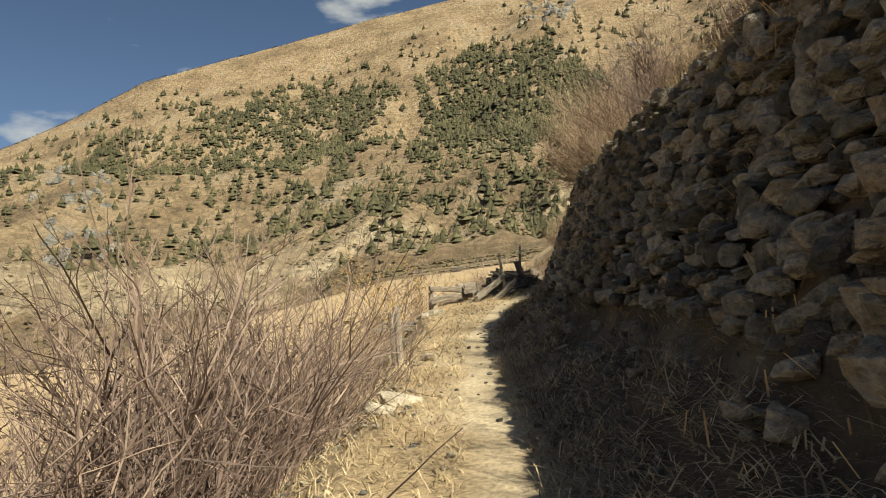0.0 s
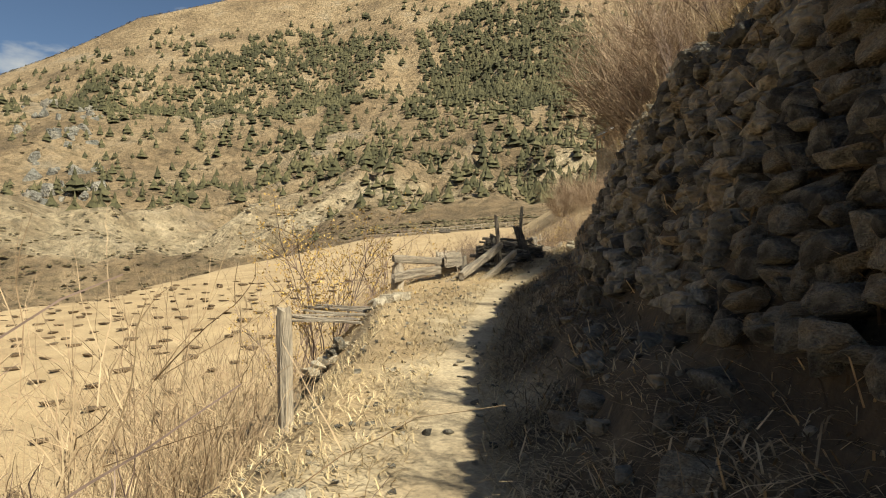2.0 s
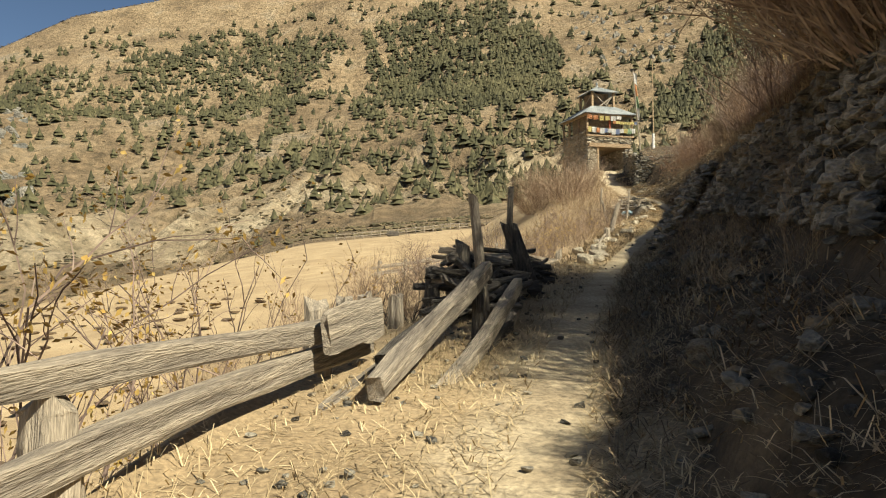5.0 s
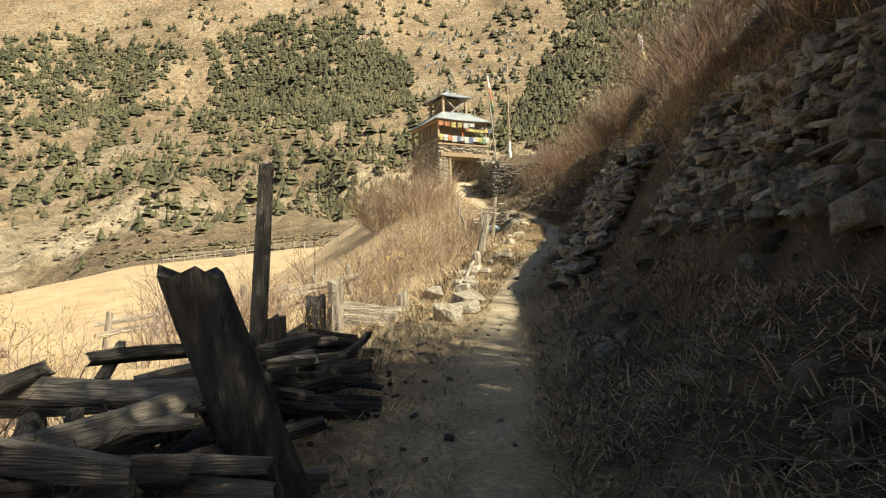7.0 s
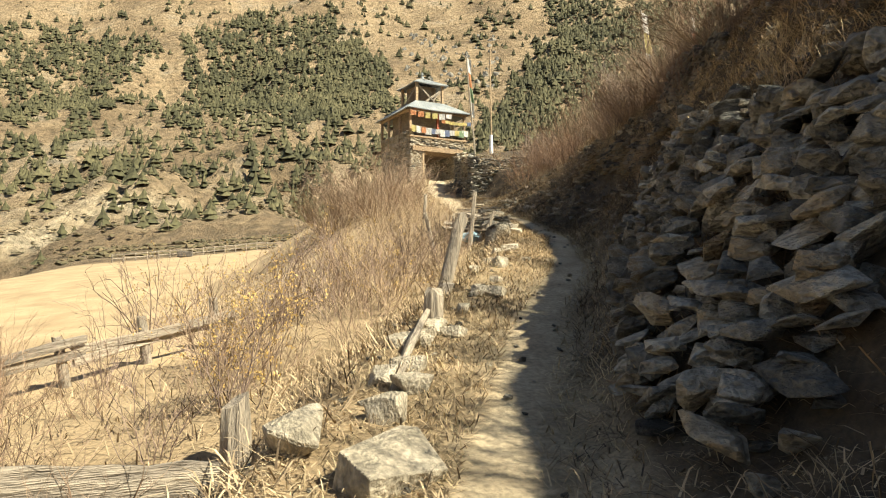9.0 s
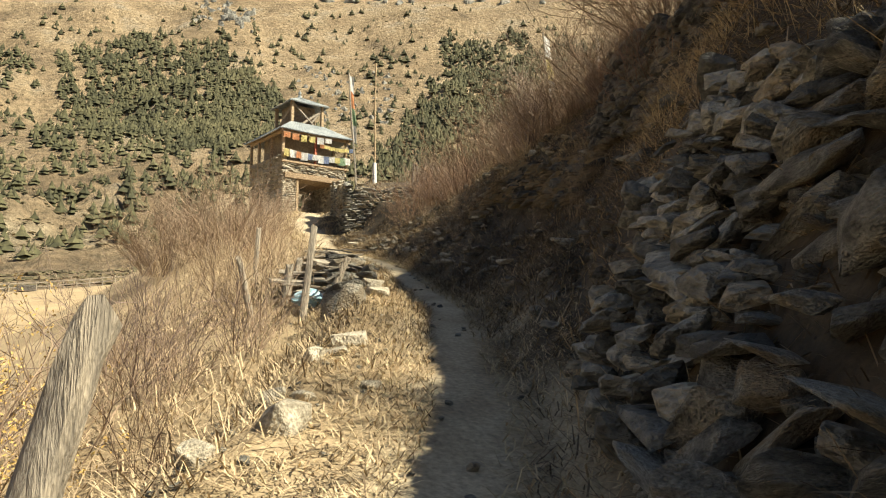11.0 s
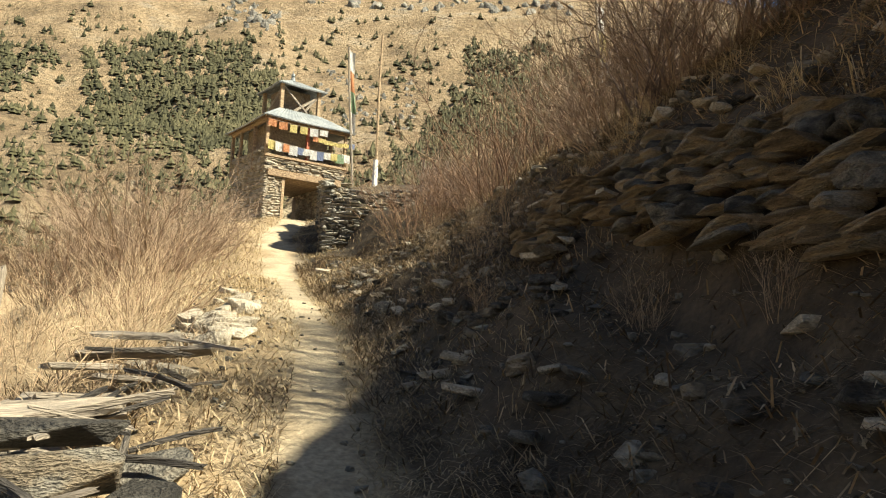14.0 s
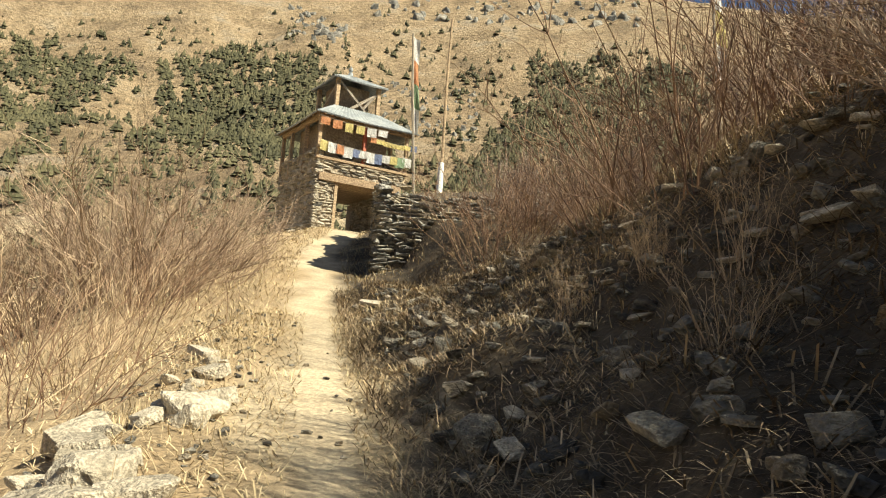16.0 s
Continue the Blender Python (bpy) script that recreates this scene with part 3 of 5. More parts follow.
def scrub(name, x, y, z, size, gen, material):
    base = []
    for k in range(6):
        bm = bmesh.new()
        for _ in range(14):
            v = Vector(gen.normal(0, 1, 3)).normalized() * gen.uniform(0.6, 1.0)
            bm.verts.new((v.x, v.y, abs(v.z) * 0.8 - 0.1))
        bmesh.ops.convex_hull(bm, input=bm.verts)
        for v in [v for v in bm.verts if not v.link_faces]:
            bm.verts.remove(v)
        me = bpy.data.meshes.new("tuft")
        bm.to_mesh(me)
        bm.free()
        base.append(me)
    placed = []
    for cx, cy, cz, s in zip(x, y, z, size):
        for _ in range(1 + int(gen.integers(2))):
            q = s * gen.uniform(0.5, 1.0)
            placed.append((base[int(gen.integers(6))], pose(cx + gen.normal(0, 0.5) * s, cy + gen.normal(0, 0.5) * s, cz, 0, 0, gen.uniform(0, 360)) @ Matrix.Diagonal((q, q, q * gen.uniform(0.6, 1.1), 1))))
    return joined(name, placed, material)


x, y, z, r, gen = slope_plants(26000, 6, -1, 24, True)
tagged(scrub("hillside_scrub", x, y, z, gen.uniform(0.7, 1.9, x.shape), gen, SCRUB), "dull olive thorn scrub dotted over the lower slopes", "scrub", kind="stuff")


# hedges and fences on the terraces beyond the field
gen = np.random.default_rng(14)
b = np.radians(gen.uniform(-8, 8, 420))
r = gen.choice([128, 150, 176, 205], 420) + gen.normal(0, 3, 420) + 60 * np.abs(b)
x, y = EYE[0] + r * np.sin(b), EYE[1] + r * np.cos(b)
tagged(scrub("terrace_hedge", x, y, land(x, y), gen.uniform(0.6, 1.7, 420), gen, SCRUB), "dark leafless hedges along the far terraces", "hedge", kind="stuff")


def crag(b0, b1, e0, e1, count, size, label, seed):
    """A broken rock outcrop on the far slope."""
    gen = np.random.default_rng(seed)
    b, e = np.radians(gen.uniform(b0, b1, count)), np.radians(gen.uniform(e0, e1, count))
    sc, top = np.interp(b, EDGE_B, SCARP_E), np.interp(b, SKY_B, SKY_E)
    u = (e - sc) / (top - sc)
    r = np.where(u > 0, SCARP_R + np.clip(u, 0, 1) ** (1 / 0.9) * (RIDGE_R - SCARP_R), 310)
    x, y = EYE[0] + r * np.sin(b), EYE[1] + r * np.cos(b)
    z = land(x, y)
    placed = []
    for k in range(count):
        q = size * gen.uniform(0.4, 1.2)
        placed.append((STONES[int(gen.integers(10))], pose(x[k], y[k], z[k] - q * 0.1, gen.uniform(-30, 30), gen.uniform(50, 100), gen.uniform(0, 360)) @ Matrix.Diagonal((q, q * 0.8, q * 1.2, 1))))
    ob = joined("rock_outcrop", placed, CRAG)
    return tagged(ob, label, "rock outcrop", kind="stuff")


crag(7.2, 12.0, 21.0, 24.2, 60, 13, "jagged grey rock outcrop high on the slope", 1)
crag(13, 36, 24.6, 26.6, 90, 16, "line of grey crags below the skyline", 2)
crag(-31, -25.5, 4.5, 10.5, 70, 11, "pale grey cliff above the gorge", 3)
crag(14.5, 23, 14.5, 19.5, 80, 7, "grey scree and broken rock under the crags", 4)

# small heaps in rows over the tilled field, their dark colour standing for streak shadows
gen = np.random.default_rng(15)
spots = [(-4.5 - 1.45 * i + gen.normal(0, 0.22), 14 + 1.55 * j + 0.75 * i + gen.normal(0, 0.28)) for i in range(22) for j in range(20)]
x, y = np.array(spots).T
heaps = []
for cx, cy, cz in zip(x, y, land(x, y)):
    q = gen.uniform(0.26, 0.42)
    heaps.append((STONES[int(gen.integers(10))], pose(cx, cy, cz + 0.04, 0, 0, gen.uniform(0, 360)) @ Matrix.Diagonal((q * 1.3, q * 1.1, q * 0.5, 1))))
tagged(joined("manure_heaps", heaps, HEAP_SHADE), "small heaps in rows on the tilled field, dark brown for streak shadows", "heaps", kind="stuff")


# ---- the gate tower ----
ROOF = shader("galvanised_sheet", [(0.17, 0.19, 0.20), (0.25, 0.27, 0.275), (0.31, 0.325, 0.32)], 1.5, 6, 14, 0.6, 0.2, metal=0.1)
BEAM = shader("old_timber_beam", [(0.20, 0.135, 0.08), (0.33, 0.235, 0.14), (0.42, 0.31, 0.19)], 3, 8, 20, 0.8, 0.4, per_piece=0.2, stretch=(1, 6, 6))
PLASTER = shader("mud_plaster", [(0.19, 0.135, 0.09), (0.25, 0.20, 0.14), (0.32, 0.26, 0.18)], 1.5, 8, 14, 0.95, 0.5)
RED_PAINT = shader("red_painted_timber", [(0.22, 0.05, 0.025), (0.36, 0.10, 0.045)], 3, 6, 20, 0.7, 0.2)


def cloth(name, c):
    return shader(name, [tuple(k * 0.75 for k in c), c], 6, 4, 30, 0.9, 0.1)


FLAGS = [cloth("white_cloth", (0.74, 0.73, 0.70)), cloth("yellow_cloth", (0.68, 0.58, 0.24)), cloth("green_cloth", (0.30, 0.42, 0.26)),
         cloth("orange_cloth", (0.62, 0.29, 0.14)), cloth("blue_cloth", (0.22, 0.27, 0.42))]
GATE = pose(14.82, 61.35, 8.66, 0, 0, 11)   # x along the front, y into the depth, origin at the near corner
W, D = 3.6, 3.9
tower = thing("gate_tower", "two-storey stone gate tower with grey tin roofs and prayer flags", "tower", GATE)
rng = random.Random(5)


def bar(parent, name, a, b, w, h, material, bevel=0.012, label="", roll=0.0, wobble=0.0):
    """A squared timber from a to b."""
    a, b = Vector(a), Vector(b)
    run = (b - a).length
    m = Matrix.Translation((a + b) / 2) @ (b - a).to_track_quat("Z", "Y").to_matrix().to_4x4() @ pose(0, 0, 0, 0, 0, roll)
    bm = bmesh.new()
    box(bm, w, h, run, None, bevel, wobble, rng)
    ob = part(name, bm, material, parent, label)
    ob.matrix_basis = m
    return ob


def block(parent, name, x0, x1, y0, y1, z0, z1, material, label="", bevel=0.02):
    bm = bmesh.new()
    box(bm, x1 - x0, y1 - y0, z1 - z0, pose((x0 + x1) / 2, (y0 + y1) / 2, (z0 + z1) / 2), bevel)
    return part(name, bm, material, parent, label)


OPEN0, OPEN1, LINTEL, STOREY = 0.80, 2.95, 2.10, 2.85
# masonry cores, faced with laid slabs further down
block(tower, "pier", 0.06, OPEN0 - 0.05, 0.06, D - 0.06, -0.6, LINTEL, PLASTER, "mud-bedded pier of the gateway")
block(tower, "pier", OPEN1 + 0.05, W - 0.06, 0.06, D - 0.06, -0.6, LINTEL, PLASTER)
block(tower, "spandrel", 0.05, W - 0.05, 0.05, D - 0.05, LINTEL + 0.30, STOREY - 0.02, PLASTER)
block(tower, "back_wall", OPEN0 - 0.05, OPEN1 + 0.05, D - 0.5, D - 0.1, -0.6, 0.9, PLASTER, "low mud wall inside the passage")
for k in range(4):
    bar(tower, "lintel_beam", (0.1, 0.02 + 0.3 * k, LINTEL + 0.14), (W - 0.25, 0.02 + 0.3 * k, LINTEL + 0.14), 0.24, 0.27, BEAM)
block(tower, "passage_ceiling", OPEN0 - 0.1, OPEN1 + 0.1, 0.15, D - 0.1, LINTEL + 0.02, LINTEL + 0.08, BEAM)
bar(tower, "door_frame", (OPEN0 + 0.02, 0.06, -0.4), (OPEN0 + 0.02, 0.06, LINTEL), 0.12, 0.12, BEAM)
# gallery storey
for x0 in (0.05, W / 2, W - 0.05):
    bar(tower, "gallery_post", (x0, 0.10, STOREY), (x0, 0.10, 4.45), 0.13, 0.13, RED_PAINT if x0 == W / 2 else BEAM)
for y0 in (1.4, 2.9, D - 0.05):
    bar(tower, "gallery_post", (0.06, y0, STOREY - 0.3), (0.06, y0, 4.4), 0.13, 0.13, BEAM)
    bar(tower, "gallery_post", (W - 0.06, y0, STOREY - 0.3), (W - 0.06, y0, 4.4), 0.13, 0.13, BEAM)
block(tower, "gallery_wall", 0.55, W - 0.5, 0.85, D - 0.5, STOREY - 0.05, 4.6, PLASTER, "shaded mud-plastered inner wall")
bar(tower, "rail", (-0.05, 0.0, STOREY + 0.06), (W + 0.05, 0.0, STOREY + 0.06), 0.12, 0.10, BEAM)
bar(tower, "rail", (0.0, 0.02, STOREY + 0.45), (W, 0.02, STOREY + 0.45), 0.07, 0.08, BEAM)
bar(tower, "wall_plate", (-0.1, 0.08, 4.42), (W + 0.1, 0.08, 4.42), 0.14, 0.14, BEAM)
bar(tower, "wall_plate", (0.05, 0, 4.42), (0.05, D, 4.42), 0.14, 0.14, BEAM)


def hip_roof(name, x0, x1, y0, y1, z0, ix0, ix1, iy0, iy1, z1, thick, label):
    """A sheet-metal hip roof between an eave and an upper rectangle, with ribbed sheets and a turned edge."""
    bm = bmesh.new()
    lo = [Vector(p) for p in ((x0, y0, z0), (x1, y0, z0), (x1, y1, z0), (x0, y1, z0))]
    hi = [Vector(p) for p in ((ix0, iy0, z1), (ix1, iy0, z1), (ix1, iy1, z1), (ix0, iy1, z1))]
    n = 22
    for k in range(4):
        a, b, c, d = lo[k], lo[(k + 1) % 4], hi[(k + 1) % 4], hi[k]
        cols = []
        for j in range(n * 2 + 1):
            u = j / (n * 2)
            lift = Vector((0, 0, 0.018 if j % 2 else 0.0))
            sag = Vector((0, 0, -0.05 * math.sin(math.pi * u)))
            cols.append((bm.verts.new(a.lerp(b, u) + lift + sag), bm.verts.new(d.lerp(c, u) + lift)))
        for p, q in zip(cols, cols[1:]):
            bm.faces.new((p[0], q[0], q[1], p[1]))
    bmesh.ops.remove_doubles(bm, verts=bm.verts, dist=0.001)
    bmesh.ops.solidify(bm, geom=list(bm.faces), thickness=thick)
    return part(name, bm, ROOF, tower, label)


E0 = 0.26
hip_roof("lower_roof", -E0, W + E0, -E0, D + E0, 4.48, 0.85, W - 0.85, 0.95, D - 0.95, 5.22, 0.05, "dented grey tin roof sheets")
for k in range(9):
    u = -0.2 + (W + 0.4) * k / 8
    bar(tower, "rafter", (u, -0.2, 4.42), (min(max(u, 0.9), W - 0.9), 1.0, 5.12), 0.08, 0.08, BEAM)
    bar(tower, "rafter", (-0.2, u, 4.42), (0.9, min(max(u, 1.0), D - 1.0), 5.12), 0.08, 0.08, BEAM)
L0, L1, M0, M1 = 0.95, W - 0.95, 1.05, D - 1.05
for px, py in ((L0, M0), (L1, M0), (L0, M1), (L1, M1)):
    bar(tower, "lantern_post", (px, py, 5.0), (px, py, 6.32), 0.15, 0.15, BEAM)
block(tower, "lantern_wall", L0 + 0.25, L1 - 0.15, M0 + 0.5, M1 - 0.05, 5.0, 6.3, PLASTER, "pale rubble wall of the lantern")
bar(tower, "brace", (L0 + 0.1, M0, 6.2), (L1 - 0.5, M0, 5.25), 0.05, 0.09, WOOD)
bar(tower, "brace", (L1 - 0.05, M0, 6.05), (L0 + 0.6, M0 + 0.02, 5.25), 0.05, 0.11, WOOD)
bar(tower, "brace", (L1 - 0.2, M0 + 0.03, 5.9), (L1 - 0.7, M0 + 0.05, 5.2), 0.05, 0.09, WOOD)
bar(tower, "brace", (L0, M0 + 0.1, 6.1), (L0, M1 - 0.3, 5.3), 0.05, 0.09, WOOD)
hip_roof("upper_roof", L0 - 0.28, L1 + 0.28, M0 - 0.28, M1 + 0.28, 6.30, W / 2 - 0.2, W / 2 + 0.2, D / 2 - 0.2, D / 2 + 0.2, 6.78, 0.05, "grey tin cap roof")
bm = bmesh.new()
for z0, rad in ((6.80, 0.17), (6.91, 0.12), (7.01, 0.07), (7.12, 0.09), (7.22, 0.02)):
    bmesh.ops.create_cone(bm, segments=10, radius1=rad, radius2=rad * 0.7, depth=0.12, cap_ends=True, matrix=pose(W / 2, D / 2, z0))
part("finial", bm, ROOF, tower, "small tin finial")


def prayer_flag(parent, x, y, z, w, h, material, turn=0.0):
    bm = bmesh.new()
    grid = [[bm.verts.new((w * (i / 3 - 0.5), 0.03 * math.sin(i * 1.7 + j + x * 5) * j / 3, -h * j / 3)) for i in range(4)] for j in range(4)]
    for j in range(3):
        for i in range(3):
            bm.faces.new((grid[j][i], grid[j][i + 1], grid[j + 1][i + 1], grid[j + 1][i]))
    bmesh.ops.solidify(bm, geom=list(bm.faces), thickness=0.008)
    ob = part("prayer_flag", bm, material, parent)
    ob.matrix_basis = pose(x, y, z, 0, 0, turn)
    return ob


for row, (zr, w, h, sag) in enumerate(((3.52, 0.36, 0.34, 0.10), (4.05, 0.30, 0.2, 0.12), (4.34, 0.34, 0.3, 0.05))):
    line = thing("prayer_flag_line", "string of faded prayer flags across the tower gallery", "prayer flags", GATE, group="flag lines on the tower")
    count = (12, 7, 6)[row]
    for k in range(count):
        u = (k + 0.5) / count
        x = (0.05, 1.9, -0.1)[row] + ((W, W * 0.55, W * 0.75)[row]) * u
        prayer_flag(line, x, -0.10 - 0.04 * row, zr - sag * math.sin(math.pi * u), w * rng.uniform(0.8, 1.1), h * rng.uniform(0.8, 1.2), FLAGS[(1, 0, 3, 0, 4, 0, 0, 4, 0, 1, 2, 0)[k]] if row == 0 else FLAGS[rng.choice((3, 3, 1, 4, 2) if row == 1 else (3, 3, 0, 1))], rng.uniform(-12, 12))
    bm = bmesh.new()
    x0, run = (0.05, 1.9, -0.1)[row], (W, W * 0.55, W * 0.75)[row]
    for k in range(8):
        a = Vector((x0 + run * k / 8, -0.10 - 0.04 * row, zr - sag * math.sin(math.pi * k / 8)))
        b = Vector((x0 + run * (k + 1) / 8, -0.10 - 0.04 * row, zr - sag * math.sin(math.pi * (k + 1) / 8)))
        box(bm, 0.012, 0.012, (b - a).length, Matrix.Translation((a + b) / 2) @ (b - a).to_track_quat("Z", "Y").to_matrix().to_4x4())
    part("cord", bm, WOOD, line)

# slabs facing the masonry
FACING = []


def face_slabs(name_parent, origin, along, x0, x1, z0, z1, size, pale, rng):
    """Courses of thin slabs on an upright face of the tower."""
    z = z0
    turn = math.degrees(math.atan2(along.y, along.x))
    while z < z1 - 0.02:
        h = rng.uniform(0.07, 0.13)
        x = x0
        while x < x1 - 0.05:
            w = min(size * rng.uniform(0.5, 1.6), x1 - x)
            p = Vector(origin) + along * (x + w / 2)
            m = pose(p.x, p.y, z + h / 2, rng.uniform(-3, 3), rng.uniform(-2, 2), turn + rng.uniform(-3, 3)) @ Matrix.Diagonal((w * 1.05, 0.36 * rng.uniform(0.9, 1.1), h / 0.42, 1))
            FACING.append((name_parent, rng.choice(PALES if rng.random() < pale else STONES), m))
            x += w
        z += h * 0.93


X, Y = Vector((1, 0, 0)), Vector((0, 1, 0))
face_slabs(tower, (0, 0.12, 0), X, 0, OPEN0, -0.5, LINTEL + 0.02, 0.30, 0.92, rng)
face_slabs(tower, (0, 0.12, 0), X, OPEN1, W, -0.5, LINTEL + 0.02, 0.30, 0.9, rng)
face_slabs(tower, (0, 0.12, 0), X, 0, W, LINTEL + 0.30, STOREY, 0.42, 0.6, rng)
face_slabs(tower, (0, 0.16, 0), X, 0.05, W - 0.05, STOREY + 0.12, STOREY + 0.42, 0.36, 0.5, rng)
face_slabs(tower, (0.12, 0, 0), Y, 0, D, -0.5, STOREY + 0.35, 0.40, 0.35, rng)
face_slabs(tower, (OPEN0 - 0.12, 0, 0), Y, 0.2, D - 0.5, -0.5, LINTEL, 0.36, 0.4, rng)
face_slabs(tower, (OPEN1 + 0.12, 0, 0), Y, 0.2, D - 0.5, -0.5, LINTEL, 0.36, 0.4, rng)


# ---- poles and gate beside the tower ----
def round_pole(name, label, category, x, y, z0, z1, r0, r1, material, lean=(0, 0), group=""):
    bm = bmesh.new()
    n = 9
    rings = []
    for k in range(n):
        u = k / (n - 1)
        c = Vector((lean[0] * u + 0.02 * math.sin(u * 7), lean[1] * u + 0.02 * math.cos(u * 5), (z1 - z0) * u))
        rad = (r0 + (r1 - r0) * u) * (1 + 0.06 * math.sin(u * 13))
        rings.append([bm.verts.new(c + Vector((rad * math.cos(a), rad * math.sin(a), 0))) for a in [6.283 * s / 8 for s in range(8)]])
    for p, q in zip(rings, rings[1:]):
        for s in range(8):
            bm.faces.new((p[s], p[(s + 1) % 8], q[(s + 1) % 8], q[s]))
    bm.faces.new(rings[-1])
    bm.faces.new(rings[0][::-1])
    ob = thing(name, label, category, pose(x, y, z0), group=group)
    part("pole", bm, material, ob)
    return ob


pole = round_pole("prayer_pole", "tall bare reddish pole with white wrapped foot", "pole", 17.6, 56.4, 9.2, 15.25, 0.05, 0.035, BEAM)
bm = bmesh.new()
bmesh.ops.create_cone(bm, segments=10, radius1=0.10, radius2=0.08, depth=1.1, cap_ends=True, matrix=pose(0, 0, 1.0))
part("wrapping", bm, FLAGS[0], pole, "white cloth wrapping")


def flag_pole(x, y, z0, z1, tints, label, wide=0.34, lean=(0, 0)):
    ob = round_pole("flag_pole", label, "flag pole", x, y, z0, z1, 0.05, 0.035, WOOD, lean, "tall prayer flags")
    tall = (z1 - z0) * 0.52
    for k, tint in enumerate(tints):
        bm = bmesh.new()
        h = tall / len(tints)
        rows = []
        for j in range(6):
            zt = (z1 - z0) - 0.1 - h * k - h * j / 5
            s = lean[0] * zt / (z1 - z0)
            rows.append([bm.verts.new((s + 0.04 + wide * i / 3 * (1 - 0.12 * k), 0.10 * math.sin(zt * 2.3 + i) * i / 3 + lean[1] * zt / (z1 - z0), zt - 0.10 * i / 3)) for i in range(4)])
        for p, q in zip(rows, rows[1:]):
            for i in range(3):
                bm.faces.new((p[i], p[i + 1], q[i + 1], q[i]))
        bmesh.ops.solidify(bm, geom=list(bm.faces), thickness=0.006)
        part("flag", bm, FLAGS[tint], ob)
    return ob


flag_pole(17.25, 57.6, 9.2, 15.1, (0, 3, 2, 0), "leaning pole with a faded white, orange and green flag", 0.2, lean=(-0.45, 0.1))
flag_pole(23.6, 51.5, 10.5, 15.9, (0, 1, 0), "prayer flag pole on the bank above the trail", lean=(-0.5, 0))
flag_pole(25.2, 50.5, 10.5, 15.7, (0, 3, 0), "weathered prayer flag pole on the bank", 0.2, lean=(-0.1, 0))


def plank_fence(label, p0, p1, z, count, tall, rng, material, lean=8, category="fence"):
    ob = thing("plank_gate", label, category)
    p0, p1 = Vector(p0), Vector(p1)
    for k in range(count):
        q = p0.lerp(p1, k / (count - 1))
        h = tall * rng.uniform(0.75, 1.1)
        bar(ob, "plank", (q.x, q.y, z), (q.x + rng.uniform(-1, 1) * h * 0.01 * lean, q.y, z + h), (p1 - p0).length / count * 0.85, 0.03, material, 0.006, wobble=0.006)
    for u in (0.3, 0.75):
        bar(ob, "rail", (p0.x, p0.y - 0.04, z + tall * u), (p1.x, p1.y - 0.04, z + tall * (u + 0.05)), 0.07, 0.05, material)
    return ob


plank_fence("grey plank gate standing on the terrace wall", (17.9, 53.1), (19.0, 52.6), ground_z(18.4, 52.8) - 0.05, 7, 0.95, rng, WOOD)


# ---- timber along the trail ----
rng = random.Random(31)
boulder_spots = []


def post(x, y, top, w, label, material=WOOD, lean=(0, 0), group="", split=True, deep=0.15, category="post"):
    """A hewn post with a weathered, cracked top."""
    z0 = ground_z(x, y) - deep
    bm = bmesh.new()
    n, rings = 7, []
    sides = 9
    rag = [rng.uniform(-0.5, 0.15) * w for _ in range(sides)]
    for k in range(n):
        u = k / (n - 1)
        c = Vector((lean[0] * u, lean[1] * u, (top - z0) * u))
        ring = []
        for s in range(sides):
            a = 6.283 * s / sides
            rad = w / 2 * (1.12 - 0.18 * u) * (1 + 0.13 * math.sin(3 * a + u * 2) + 0.06 * rng.uniform(-1, 1))
            if split and s % 3 == 0:
                rad *= 0.82
            lift = rag[s] if k == n - 1 else 0
            ring.append(bm.verts.new(c + Vector((rad * math.cos(a), rad * 0.8 * math.sin(a), lift))))
        rings.append(ring)
    for p, q in zip(rings, rings[1:]):
        for s in range(sides):
            bm.faces.new((p[s], p[(s + 1) % sides], q[(s + 1) % sides], q[s]))
    tip = bm.verts.new(Vector((lean[0], lean[1], top - z0 - 0.06 * w)))
    for s in range(sides):
        bm.faces.new((rings[-1][s], rings[-1][(s + 1) % sides], tip))
    bm.faces.new(rings[0][::-1])
    me = bpy.data.meshes.new("post")
    bm.to_mesh(me)
    bm.free()
    me.materials.append(material)
    ob = new("fence_post", me)
    ob.matrix_basis = pose(x, y, z0)
    return tagged(ob, label, category, group)


